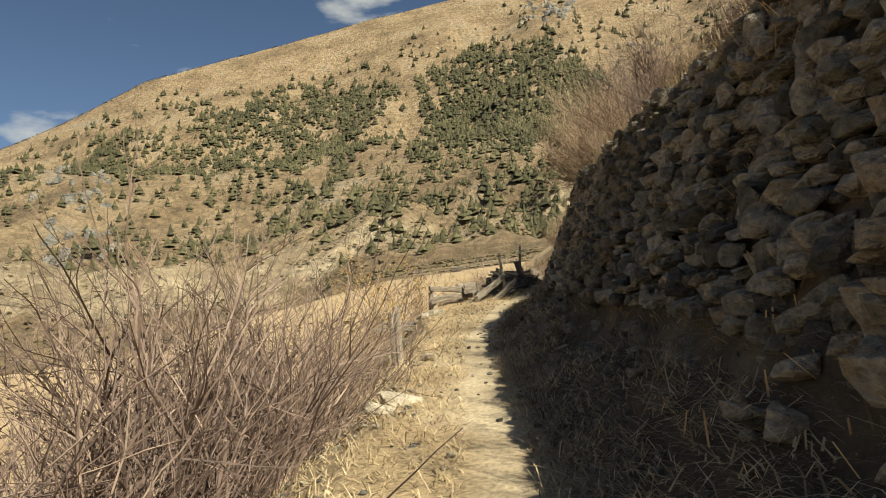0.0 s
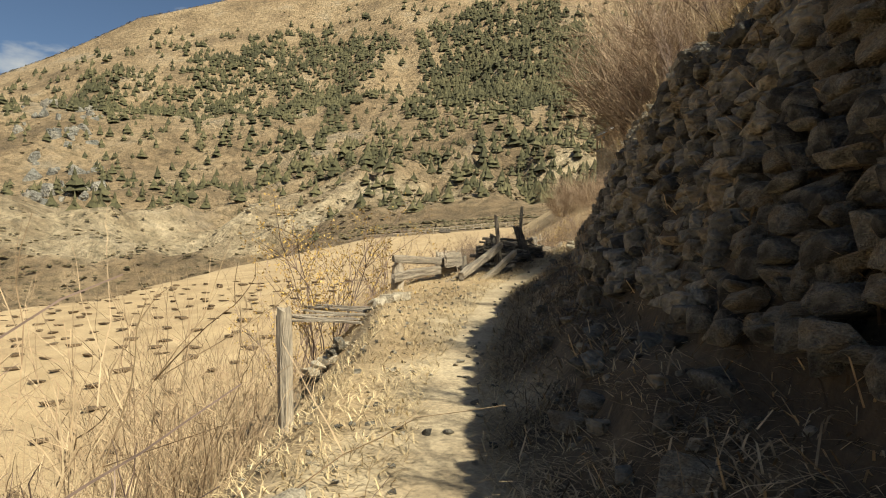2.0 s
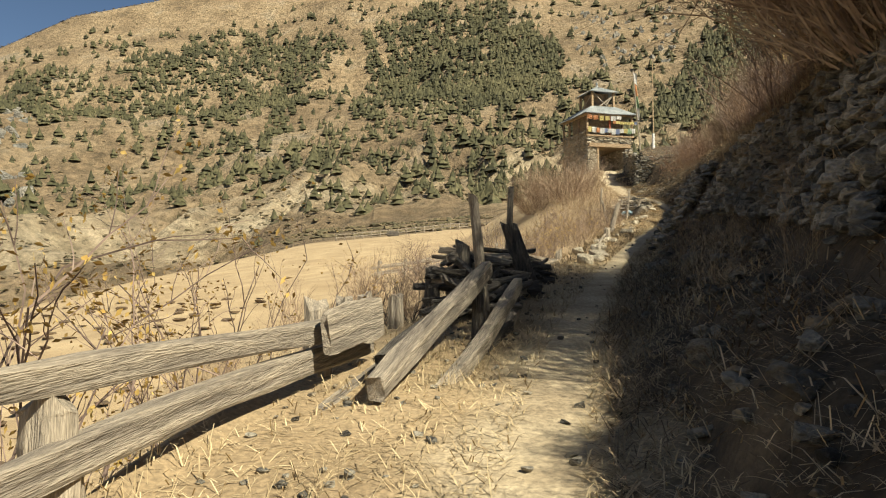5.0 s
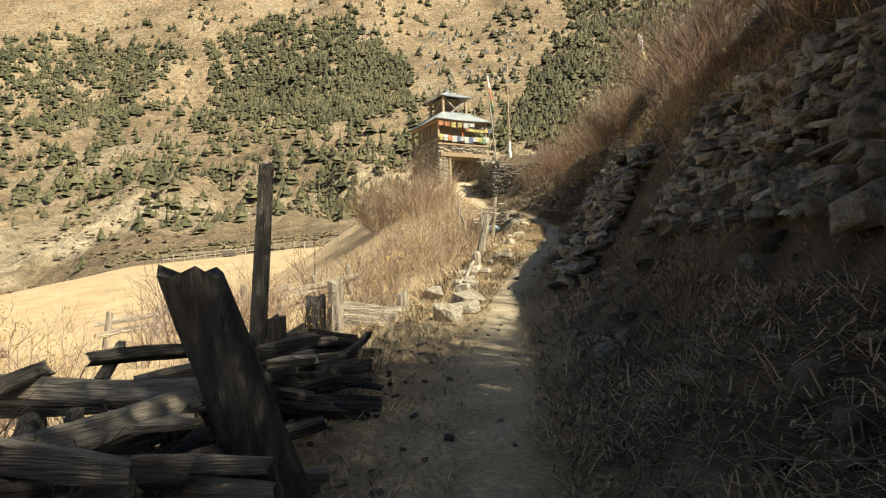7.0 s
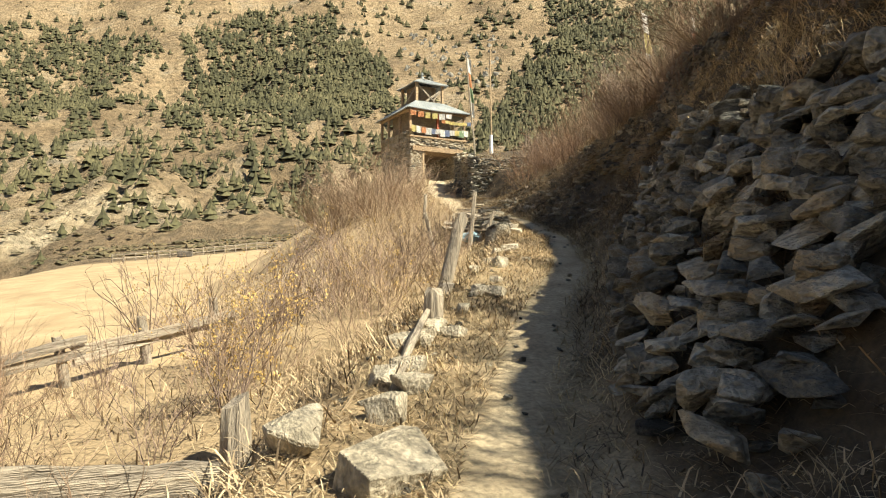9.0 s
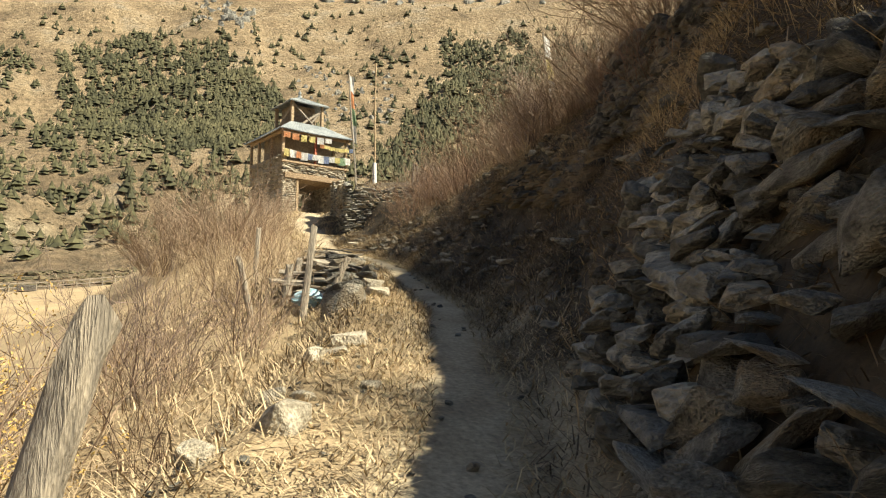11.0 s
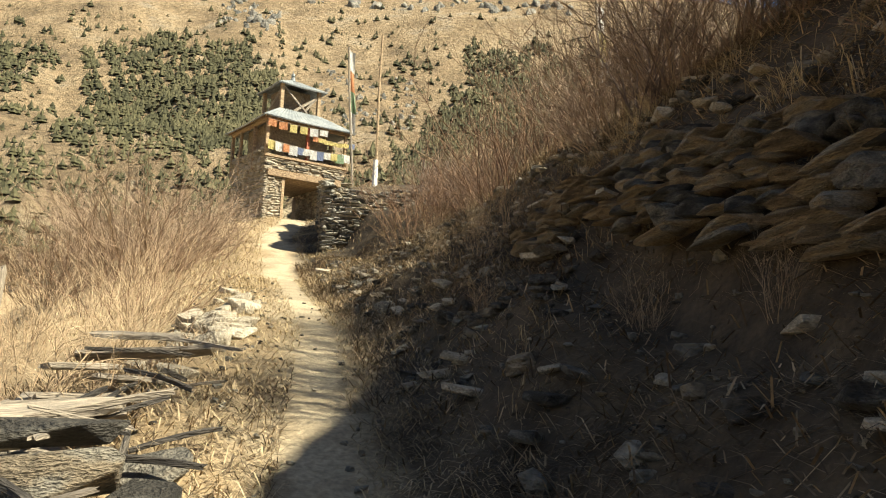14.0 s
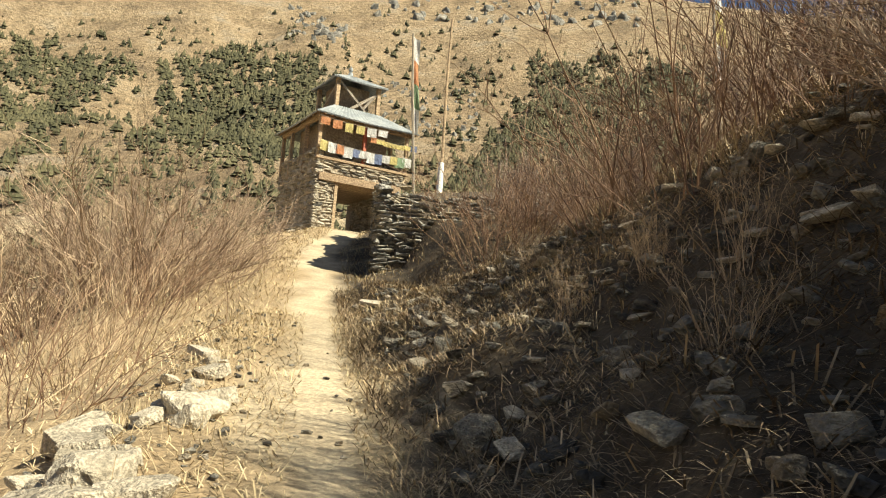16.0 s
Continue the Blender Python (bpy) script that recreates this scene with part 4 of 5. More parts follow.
def timber(name, label, a, b, w, h, material=WOOD, category="plank", group="", roll=0.0, bend=0.02):
    """A weathered plank or log between two points, a little bent, with worn ends."""
    a, b = Vector(a), Vector(b)
    run = (b - a).length
    bm = bmesh.new()
    n, rings = 8, []
    ph = rng.uniform(0, 6)
    for k in range(n):
        u = k / (n - 1)
        end = 0.86 if k in (0, n - 1) else 1.0
        off = Vector((bend * run * math.sin(3 * u + ph), bend * run * math.cos(2.3 * u + ph), run * (u - 0.5)))
        ring = []
        for cx, cy in ((-0.5, -0.36), (-0.36, -0.5), (0.36, -0.5), (0.5, -0.36), (0.5, 0.36), (0.36, 0.5), (-0.36, 0.5), (-0.5, 0.36)):
            ring.append(bm.verts.new(off + Vector((cx * w * end * rng.uniform(0.9, 1.08), cy * h * end * rng.uniform(0.88, 1.1), rng.uniform(-0.02, 0.02) * (k in (0, n - 1))))))
        rings.append(ring)
    for p, q in zip(rings, rings[1:]):
        for s in range(8):
            bm.faces.new((p[s], p[(s + 1) % 8], q[(s + 1) % 8], q[s]))
    bm.faces.new(rings[-1])
    bm.faces.new(rings[0][::-1])
    me = bpy.data.meshes.new(name)
    bm.to_mesh(me)
    bm.free()
    me.materials.append(material)
    ob = new(name, me)
    ob.matrix_basis = Matrix.Translation((a + b) / 2) @ (b - a).to_track_quat("Z", "Y").to_matrix().to_4x4() @ pose(0, 0, 0, 0, 0, roll)
    return tagged(ob, label, category, group)


# rail fence beyond the shoulder
FENCE = "rail fence beside the trail"
post(-0.28, 15.75, 1.98, 0.20, "squared grey fence post carrying rough rails", group=FENCE)
post(0.38, 17.7, 2.16, 0.17, "squared grey fence post carrying rough rails", group=FENCE)
post(0.52, 18.1, 2.16, 0.13, "squared grey fence post carrying rough rails", group=FENCE)
timber("fence_rail", "rough grey wooden fence rail", (-0.30, 15.5, 1.97), (0.64, 17.9, 2.06), 0.07, 0.12, group=FENCE)
timber("fence_rail", "rough grey wooden fence rail", (-0.34, 15.4, 1.66), (0.72, 18.0, 1.88), 0.07, 0.14, group=FENCE)
timber("fence_rail", "rough grey wooden fence rail", (-0.36, 15.2, 1.33), (0.80, 17.9, 1.66), 0.09, 0.13, group=FENCE)
timber("fence_board", "wide pale weathered board on the rail fence", (0.48, 17.2, 1.98), (0.76, 17.85, 2.06), 0.05, 0.26, group=FENCE, category="board")
timber("fence_rail", "thick split log topping the heap", (0.78, 16.95, 1.72), (1.56, 19.0, 2.38), 0.11, 0.14, group=FENCE)
timber("fence_rail", "thick split log topping the heap", (0.80, 17.3, 1.80), (1.52, 19.1, 2.22), 0.09, 0.11, BURNT, group=FENCE)
timber("fence_rail", "pale split rail lying in the heap", (0.95, 17.1, 1.60), (1.95, 19.4, 2.16), 0.09, 0.12, group=FENCE)
timber("fence_rail", "pale split rail lying in the heap", (1.10, 17.2, 1.42), (1.92, 19.6, 2.00), 0.09, 0.12, group=FENCE)
timber("fence_rail", "rough rail near the ground under the heap", (1.05, 17.2, 1.42), (1.85, 19.2, 1.86), 0.10, 0.10, BURNT, group=FENCE)
post(1.50, 18.75, 2.30, 0.10, "short stake propping the rail heap", BURNT, group=FENCE)
post(0.62, 19.5, 2.14, 0.15, "broad flat pale fence board standing upright", group=FENCE)
post(0.88, 19.5, 2.13, 0.15, "split grey post of the rail fence", group=FENCE)
post(-0.62, 9.3, 1.64, 0.10, "slim pale squared fence post", lean=(-0.03, 0), group=FENCE)
post(-0.72, 9.75, 1.55, 0.08, "slim pale squared fence post", lean=(-0.05, 0.02), group=FENCE)

# charred heap with leaning trunks
post(1.64, 19.15, 2.94, 0.09, "tall pale leaning post with a pointed tip", lean=(-0.14, -0.1))
post(2.38, 22.6, 3.44, 0.09, "thin dark scorched post standing in the heap", BURNT, lean=(0.10, 0.15))
post(2.52, 21.3, 2.84, 0.23, "thick charred leaning tree trunk, split along the grain", BURNT, lean=(-0.34, -0.05), category="trunk")
post(1.62, 20.4, 2.62, 0.17, "short scorched stump with a flat top", BURNT, lean=(-0.06, 0), category="stump")
post(1.25, 20.3, 2.35, 0.16, "short scorched stump with a flat top", BURNT, category="stump")
for k in range(105):
    y = rng.uniform(19.5, 22.9)
    off = rng.uniform(-1.1 - 0.26 * (y - 19.5), -0.85)
    x = place(y, off)
    z = ground_z(x, y) + rng.uniform(0.05, 0.16 + 0.40 * smooth(-0.8, -1.3, off) * smooth(23.2, 21.6, y))
    a, t = rng.uniform(-0.6, 1.9), rng.uniform(-0.2, 0.3)
    run = rng.uniform(0.4, 0.95)
    v = Vector((math.cos(a) * math.cos(t), math.sin(a) * math.cos(t), math.sin(t))) * run / 2
    timber("charred_log", "scorched grey log in the tangled heap", Vector((x, y, z)) - v, Vector((x, y, z)) + v, rng.uniform(0.03, 0.09), rng.uniform(0.03, 0.07), BURNT if rng.random() < 0.8 else WOOD, "log", "heap of scorched timber", rng.uniform(0, 90), 0.03)

for k in range(46):
    y, d = rng.uniform(21.7, 23.8), rng.uniform(-1.8, -1.1)
    x = place(y, d)
    z = ground_z(x, y) + rng.uniform(0.05, 0.36)
    a = rng.uniform(-0.4, 1.3)
    v = Vector((math.cos(a), math.sin(a), rng.uniform(-0.15, 0.2))) * rng.uniform(0.25, 0.42)
    timber("charred_log", "scorched grey log in the tangled heap", Vector((x, y, z)) - v, Vector((x, y, z)) + v, rng.uniform(0.03, 0.09), rng.uniform(0.03, 0.07), BURNT if k % 4 else WOOD, "log", "heap of scorched timber", rng.uniform(0, 90), 0.03)
for k in range(22):
    y, d = rng.uniform(21.6, 23.6), rng.uniform(-1.45, -0.95)
    x = place(y, d)
    z = ground_z(x, y) + rng.uniform(0.05, 0.3)
    a = rng.uniform(0.2, 1.5)
    v = Vector((math.cos(a), math.sin(a), rng.uniform(-0.1, 0.25))) * rng.uniform(0.25, 0.42)
    timber("charred_branch", "thin scorched branch sticking out of the heap", Vector((x, y, z)) - v, Vector((x, y, z)) + v, rng.uniform(0.02, 0.05), rng.uniform(0.02, 0.045), BURNT, "branch", "heap of scorched timber", 0, 0.05)
# posts and boards of the garden fence
GARDEN = "old garden fence"
post(2.55, 23.35, 2.62, 0.13, "dark squared post with a nailed rail", BURNT, group=GARDEN)
post(2.90, 24.4, 2.72, 0.18, "dark scorched stake of the garden fence", BURNT, group=GARDEN)
timber("fence_rail", "straight grey rail nailed to the garden posts", (1.6, 21.9, 2.0), (2.95, 24.6, 2.42), 0.05, 0.13, BURNT, group=GARDEN)
post(3.40, 26.95, 2.86, 0.20, "split pale stake of the garden fence", group=GARDEN)
timber("fence_board", "broad pale board nailed level", (3.35, 26.9, 2.46), (4.25, 27.2, 2.40), 0.04, 0.26, group=GARDEN, category="board")
post(4.35, 27.7, 2.72, 0.16, "split pale stake of the garden fence", group=GARDEN)
post(5.70, 28.7, 3.24, 0.15, "round-topped grey stump post", group=GARDEN)
timber("leaning_plank", "long pale plank leaning over the verge stones", (4.75, 26.9, 2.35), (5.62, 28.6, 3.02), 0.05, 0.19, group=GARDEN, roll=30)
post(6.0, 29.6, 3.28, 0.12, "grey forked stake in the brush", group=GARDEN, lean=(0.12, 0))
post(6.2, 30.1, 3.9, 0.13, "grey forked stake in the brush", group=GARDEN, lean=(0.22, 0))
for x, y, top, w, lean in ((8.72, 38.9, 5.28, 0.08, (0.06, 0)), (8.40, 35.2, 4.86, 0.08, (0.14, 0.05)), (8.74, 36.9, 4.66, 0.09, (0.12, 0)), (8.80, 35.7, 4.58, 0.09, (0.24, -0.1)),
                           (8.60, 36.6, 4.55, 0.11, (0.05, 0)), (8.72, 35.6, 4.25, 0.11, (0.12, -0.05)), (8.2, 36.4, 4.6, 0.08, (-0.2, 0)), (8.95, 37.3, 4.62, 0.10, (0.1, 0))):
    post(x, y, top, w, "tall thin pale stake in the brush pile", group="stakes in the brush pile", lean=lean)
for k in range(22):
    y, d = rng.uniform(36.2, 38.4), rng.uniform(-1.5, -0.95)
    x = place(y, d)
    z = ground_z(x, y) + rng.uniform(0.05, 0.32)
    a = rng.uniform(-0.5, 0.9)
    run = rng.uniform(0.4, 0.75)
    v = Vector((math.cos(a), math.sin(a), rng.uniform(-0.12, 0.12))) * run / 2
    timber("old_plank", "cracked grey plank lying in the debris pile", Vector((x, y, z)) - v, Vector((x, y, z)) + v, rng.uniform(0.10, 0.2), 0.035, BEAM if k == 0 else WOOD, "plank", "debris pile planks", rng.uniform(-25, 25) + 0, 0.01)
for k in range(34):
    y, d = rng.uniform(35.3, 37.6), rng.uniform(-1.3, -0.62)
    x = place(y, d)
    z = ground_z(x, y) + rng.uniform(0.04, 0.28)
    a = rng.uniform(-1.4, 1.4)
    v = Vector((math.cos(a), math.sin(a), rng.uniform(-0.3, 0.3))) * rng.uniform(0.15, 0.34)
    timber("dead_branch", "dark dead branch tangled in the debris pile", Vector((x, y, z)) - v, Vector((x, y, z)) + v, rng.uniform(0.012, 0.035), rng.uniform(0.012, 0.03), BURNT if k % 3 else WOOD, "branch", "branches in the debris pile", 0, 0.05)
BAG = shader("pale_blue_plastic", [(0.22, 0.36, 0.42), (0.36, 0.50, 0.56)], 5, 6, 20, 0.35, 0.4)
bm = bmesh.new()
bmesh.ops.create_icosphere(bm, subdivisions=3, radius=0.17)
for v in bm.verts:
    v.co *= 1 + 0.35 * noise.fractal(v.co * 7, 1.0, 2.0, 4)
    v.co.x *= 1.5
    v.co.z *= 0.62
x, y = place(35.9, -1.25), 35.9
bag = part("plastic_bag", bm, BAG, None)
bag.matrix_basis = pose(x, y, ground_z(x, y) + 0.08, 0, 0, 25)
tagged(bag, "crumpled pale blue plastic bag in the brush pile", "plastic bag")
# plank fence at the far side of the garden plot
SIDE = "fence at the far side of the garden plot"
for k in range(7):
    x, y = 0.6 + 0.62 * k, 29.6 + 0.34 * k
    post(x, y, ground_z(x, y) + rng.uniform(0.35, 0.6), 0.10, "short pale stake of the far garden fence", group=SIDE, lean=(rng.uniform(-0.12, 0.12), 0))
for lift in (0.18, 0.34):
    for k in range(3):
        x, y = 0.5 + 1.3 * k, 29.5 + 0.72 * k
        timber("fence_rail", "thin pale rail of the far garden fence", (x, y, ground_z(x, y) + lift), (x + 1.4, y + 0.76, ground_z(x + 1.4, y + 0.76) + lift + rng.uniform(-0.08, 0.08)), 0.04, 0.08, group=SIDE)
# rail fence across the distant field
FAR = "rail fence across the distant field"
spots = [(EYE[0] + 100 * math.sin(radians(b)), EYE[1] + 100 * math.cos(radians(b))) for b in np.arange(-4.0, 6.6, 0.7)]
for (x0, y0), (x1, y1) in zip(spots, spots[1:]):
    z0, z1 = ground_z(x0, y0), ground_z(x1, y1)
    post(x0, y0, z0 + 1.0, 0.14, "weathered post of the distant field fence", group=FAR)
    for lift in (0.45, 0.85):
        timber("fence_rail", "weathered rail of the distant field fence", (x0, y0, z0 + lift), (x1, y1, z1 + lift), 0.05, 0.12, group=FAR, bend=0.004)
x, y = EYE[0] + 97 * math.sin(radians(0.5)), EYE[1] + 97 * math.cos(radians(0.5))
timber("water_trough", "small dark wooden trough by the distant fence", (x - 0.8, y, ground_z(x, y) + 0.3), (x + 0.8, y, ground_z(x, y) + 0.3), 0.7, 0.7, BURNT, "trough", bend=0.002)
# collapsed lean-to under the shoulder
for k in range(8):
    y = 14.1 + 0.11 * k
    timber("old_plank", "grey plank of a collapsed lean-to", (-1.75 + 0.05 * k, y + 0.25, 1.18 + 0.02 * k + rng.uniform(-0.04, 0.04)), (-0.62 + rng.uniform(-0.1, 0.1), y - 0.05, 1.14 + 0.025 * k), 0.12, 0.03, WOOD, "plank", "collapsed lean-to planks")
for k in range(46):
    y, u = rng.uniform(12.6, 14.4), rng.random()
    boulder_spots.append((place(y, -1.72 - 0.5 * (1 - u)), y, rng.uniform(0.12, 0.26), 0.15 + 0.9 * u))


# ---- loose stones ----
def boulder(x, y, length, label, pale=True, group="", up=0.0, flat=1.0, turn=None):
    ob = new("boulder", rng.choice(PALES if pale else STONES))
    ob.matrix_basis = pose(x, y, ground_z(x, y) + up + length * 0.12, rng.uniform(-12, 12), rng.uniform(-12, 12), rng.uniform(0, 360) if turn is None else turn) @ Matrix.Diagonal((length, length * rng.uniform(0.7, 1.0), length * flat * rng.uniform(0.9, 1.3), 1))
    return tagged(ob, label, "stone", group)


for x, y, size, z in boulder_spots:
    ob = boulder(x, y, size, "flat stone of the broken retaining wall", size > 0.21, "broken retaining wall stones")
    ob.location.z = z
VERGE = "pale stones along the verge"
for x, y, s in ((-0.33, 14.2, 0.34), (-0.15, 14.45, 0.30), (-0.5, 14.5, 0.26), (-0.42, 13.9, 0.22), (4.62, 26.1, 0.42), (4.85, 26.6, 0.45), (4.55, 26.95, 0.40), (4.95, 27.1, 0.30), (4.3, 25.6, 0.4), (5.2, 27.5, 0.24),
                (5.45, 28.3, 0.22), (5.75, 28.5, 0.2), (-0.2, 7.3, 0.22), (-0.35, 5.0, 0.30), (-0.45, 4.6, 0.22)):
    boulder(x, y, s, "pale flat stone lying on the trail verge", True, VERGE)
for k in range(60):
    y = rng.choice((rng.uniform(27.5, 32.5), rng.uniform(38.0, 43.5), rng.uniform(38.5, 42)))
    d = rng.uniform(-0.95, -0.5) if y < 34 else rng.uniform(-1.2, -0.62)
    boulder(place(y, d), y, rng.uniform(0.12, 0.38) if y > 34 else rng.uniform(0.12, 0.3), "pale flat stone lying on the trail verge", True, VERGE)
for dx, up, s in ((0.0, 0.0, 0.36), (0.04, 0.06, 0.30), (-0.03, 0.12, 0.22)):
    boulder(place(35.0, -0.62) + dx, 35.0, s, "pale slab in a small stack by the debris", True, up=up, flat=0.6)
for y, d, up, s in ((35.7, -0.68, 0.0, 0.30), (35.7, -0.70, 0.09, 0.28), (35.72, -0.66, 0.17, 0.22), (36.0, -0.9, 0.02, 0.44), (36.15, -0.85, 0.13, 0.46), (36.3, -0.92, 0.23, 0.44), (36.2, -0.6, 0.0, 0.3), (36.5, -0.62, 0.0, 0.34), (35.5, -0.98, 0.0, 0.42)):
    boulder(place(y, d), y, s, "grey slate slab stacked in the debris pile", False, "slabs in the debris pile", up=up, flat=0.6)
for dx, up, s in ((0.0, 0.0, 0.42), (0.03, 0.14, 0.36)):
    boulder(place(34.2, -0.95) + dx, 34.2, s, "pale grey block beside the trail", False, up=up)
for k in range(80):
    y = rng.uniform(1, 44)
    d = rng.uniform(0.48, float(np.interp(y, BANK_Y, FOOT_D)) + 0.3)
    boulder(place(y, d), y, rng.uniform(0.10, 0.26), "grey fallen stone at the foot of the bank", False, "fallen stones on the bank")
pebbles = []
for k in range(6500):
    y = rng.uniform(-1, 46)
    d = rng.choice((rng.uniform(0.1, 2.6), rng.uniform(0.3, 3.4), rng.uniform(-1.4, 0.3)))
    if abs(d) < 0.45 and rng.random() < 0.75:
        continue
    x, s = place(y, d), rng.uniform(0.02, 0.06) * (rng.uniform(1.6, 3.6) if d > 0.5 and rng.random() < 0.35 else 1)
    pebbles.append((rng.choice(STONES), (x, y, s)))
zs = land(np.array([p[1][0] for p in pebbles]), np.array([p[1][1] for p in pebbles]))
tagged(joined("pebbles", [(me, pose(x, y, z + 0.15 * s, rng.uniform(-20, 20), rng.uniform(-20, 20), rng.uniform(0, 360)) @ Matrix.Diagonal((s, s, s, 1))) for (me, (x, y, s)), z in zip(pebbles, zs)], STONE_REST),
       "small broken slate stones strewn over trail and bank", "pebbles", kind="stuff")


flat = []
for k in range(480):
    y = rng.choice((rng.uniform(15, 26), rng.uniform(31, 47), rng.uniform(37, 47), rng.uniform(37, 47)))
    d = rng.uniform(0.45, 3.0)
    flat.append((rng.choice(PALES), (place(y, d), y, rng.uniform(0.05, 0.13))))
zs = land(np.array([p[1][0] for p in flat]), np.array([p[1][1] for p in flat]))
tagged(joined("scree", [(me, pose(x, y, z + 0.3 * s, rng.uniform(-20, 20), rng.uniform(-35, 5), rng.uniform(0, 360)) @ Matrix.Diagonal((s, s, s, 1))) for (me, (x, y, s)), z in zip(flat, zs)], STONE_REST),
       "grey slabs of slate scattered down the shaded bank", "scree", kind="stuff")
for k in range(150):
    y = rng.choice((rng.uniform(38.0, 47.5), rng.uniform(37.0, 42.0), rng.uniform(32.5, 38.0)))
    boulder(place(y, rng.uniform(0.55, 2.8)), y, rng.choice((0.09, 0.12, 0.16, 0.24)) * rng.uniform(0.8, 1.2), "pale broken slab lying on the shaded bank", k % 4 > 0, "pale slabs on the bank", up=0.02, flat=0.6)


# ---- dry grass and litter ----
def blades(name, y, d, length, gen, material, upright, width=0.006, flop=0.5, pile=0.0):
    """Thin bent blades lying or standing on the land, in one mesh."""
    y, d = np.asarray(y), np.asarray(d)
    lean = (np.interp(y + 1.5, LINE_Y, LINE_X) - np.interp(y - 1.5, LINE_Y, LINE_X)) / 3
    x = np.interp(y, LINE_Y, LINE_X) + d * np.sqrt(1 + lean**2)
    n = len(x)
    z = land(x, y) + gen.uniform(0, 1, n) ** 2 * pile
    a = gen.uniform(0, 6.283, n)
    up = np.radians(np.clip(gen.normal(upright, 18, n), 2, min(86, 48 + 0.8 * upright)))
    dx, dy, dz = np.cos(a) * np.cos(up), np.sin(a) * np.cos(up), np.sin(up)
    broad = width / 2 * gen.uniform(0.45, 1.5, n)
    sx, sy = -np.sin(a) * broad, np.cos(a) * broad
    base = np.stack([x, y, z], -1)
    way = np.stack([dx, dy, dz], -1) * length[:, None]
    side = np.stack([sx, sy, np.zeros(n)], -1)
    bend = np.stack([dx, dy, -np.ones(n) * flop], -1) * (length * 0.35)[:, None]
    v = np.stack([base - side, base + side, base + way * 0.55 + side * 0.8 + [0, 0, 0.004], base + way * 0.55 - side * 0.8 + [0, 0, 0.004], base + way * 0.75 + bend * 0.6 + [0, 0, 0.006]], 1)
    k = np.arange(n)[:, None] * 5
    faces = np.concatenate([k + np.array([0, 1, 2, 3])], 1).tolist() + (k + np.array([3, 2, 4])).tolist()
    return mesh_object(name, v.reshape(-1, 3).tolist(), faces, material)


gen = np.random.default_rng(8)
n = 95000
y = gen.uniform(-1.0, 46, n)
d = np.where(gen.uniform(0, 1, n) < 0.6, -0.2 - np.abs(gen.normal(0, 0.9, n)), 0.1 + np.abs(gen.normal(0, 0.35, n)))
tagged(blades("dry_grass", y, d, gen.uniform(0.04, 0.16, n), gen, STRAW, 16, 0.005), "bleached straw and dry grass along the trail edges", "grass", kind="stuff")
# matted in drifts: thick where the noise is high, thin where the shade-darkened soil shows
n = 330000
y = gen.uniform(-1.0, 48, n)
d = 0.22 + gen.uniform(0, 1, n) ** 1.25 * 3.4
drift = fbm(y * 1.4, d * 1.4, 3, 83) + 0.5 * fbm(y * 5, d * 5, 2, 84)
keep = gen.uniform(0, 1, n) < 0.62 + 1.1 * drift
y, d = y[keep], d[keep]
tagged(blades("leaf_litter", y, d, 0.05 + 0.24 * gen.uniform(0, 1, len(y)) ** 2, gen, LITTER, 15, 0.0058, pile=0.05), "brown leaf litter and dead stalks over the shaded bank", "litter", kind="stuff")


n = 70000
y = gen.uniform(19.5, 40, n)
d = -0.8 - np.abs(gen.normal(0, 2.6, n))
drift = gen.uniform(0, 1, n) < 0.55 + 1.2 * fbm(y * 0.9, d * 0.9, 3, 87)
y, d = y[drift], d[drift]
tagged(blades("garden_stubble", y, d, gen.uniform(0.05, 0.3, len(y)), gen, LITTER, 32, 0.007, pile=0.03), "brown dead stalks and stubble over the garden plot", "stubble", kind="stuff")
n = 30000
y = gen.uniform(43, 61, n)
d = gen.normal(0, 2.2, n)
tagged(blades("dry_grass", y[np.abs(d) > 0.4], d[np.abs(d) > 0.4], gen.uniform(0.05, 0.22, n)[np.abs(d) > 0.4], gen, STRAW, 30, 0.009), "bleached dry grass below the gate tower", "grass", kind="stuff")


def tufts(name, spots, gen, material, label, long=0.38, count=60, upright=50):
    y = np.concatenate([gen.normal(s[0], 0.10, count) for s in spots])
    d = np.concatenate([gen.normal(s[1], 0.07, count) for s in spots])
    return tagged(blades(name, y, d, gen.uniform(0.4, 1.0, len(y)) * long, gen, material, upright, 0.0035, 1.1), label, "grass", kind="stuff")


crest = [(yy_, float(np.interp(yy_, BANK_Y, TOP_D)) + gen.uniform(-0.12, 0.5)) for yy_ in gen.uniform(0.5, 46, 150)]
tufts("crest_grass", crest, gen, STRAW, "dry overhanging grass tufts on the wall crest", 0.5, 70, 40)
verge = [(yy_, gen.uniform(-1.5, -0.6)) for yy_ in gen.uniform(0.5, 46, 90)] + [(yy_, gen.uniform(0.5, 2.6)) for yy_ in gen.uniform(14, 46, 80)]
n = 20000
y = np.where(gen.uniform(0, 1, n) < 0.4, gen.uniform(17, 27, n), gen.uniform(31, 47, n))
d = 0.4 + np.abs(gen.normal(0, 1.3, n))
tagged(blades("dead_stalks", y, d, gen.uniform(0.05, 0.2, n), gen, LITTER, 14, 0.007), "dead brown stalks matted over the shaded bank", "litter", kind="stuff")
n = 22000
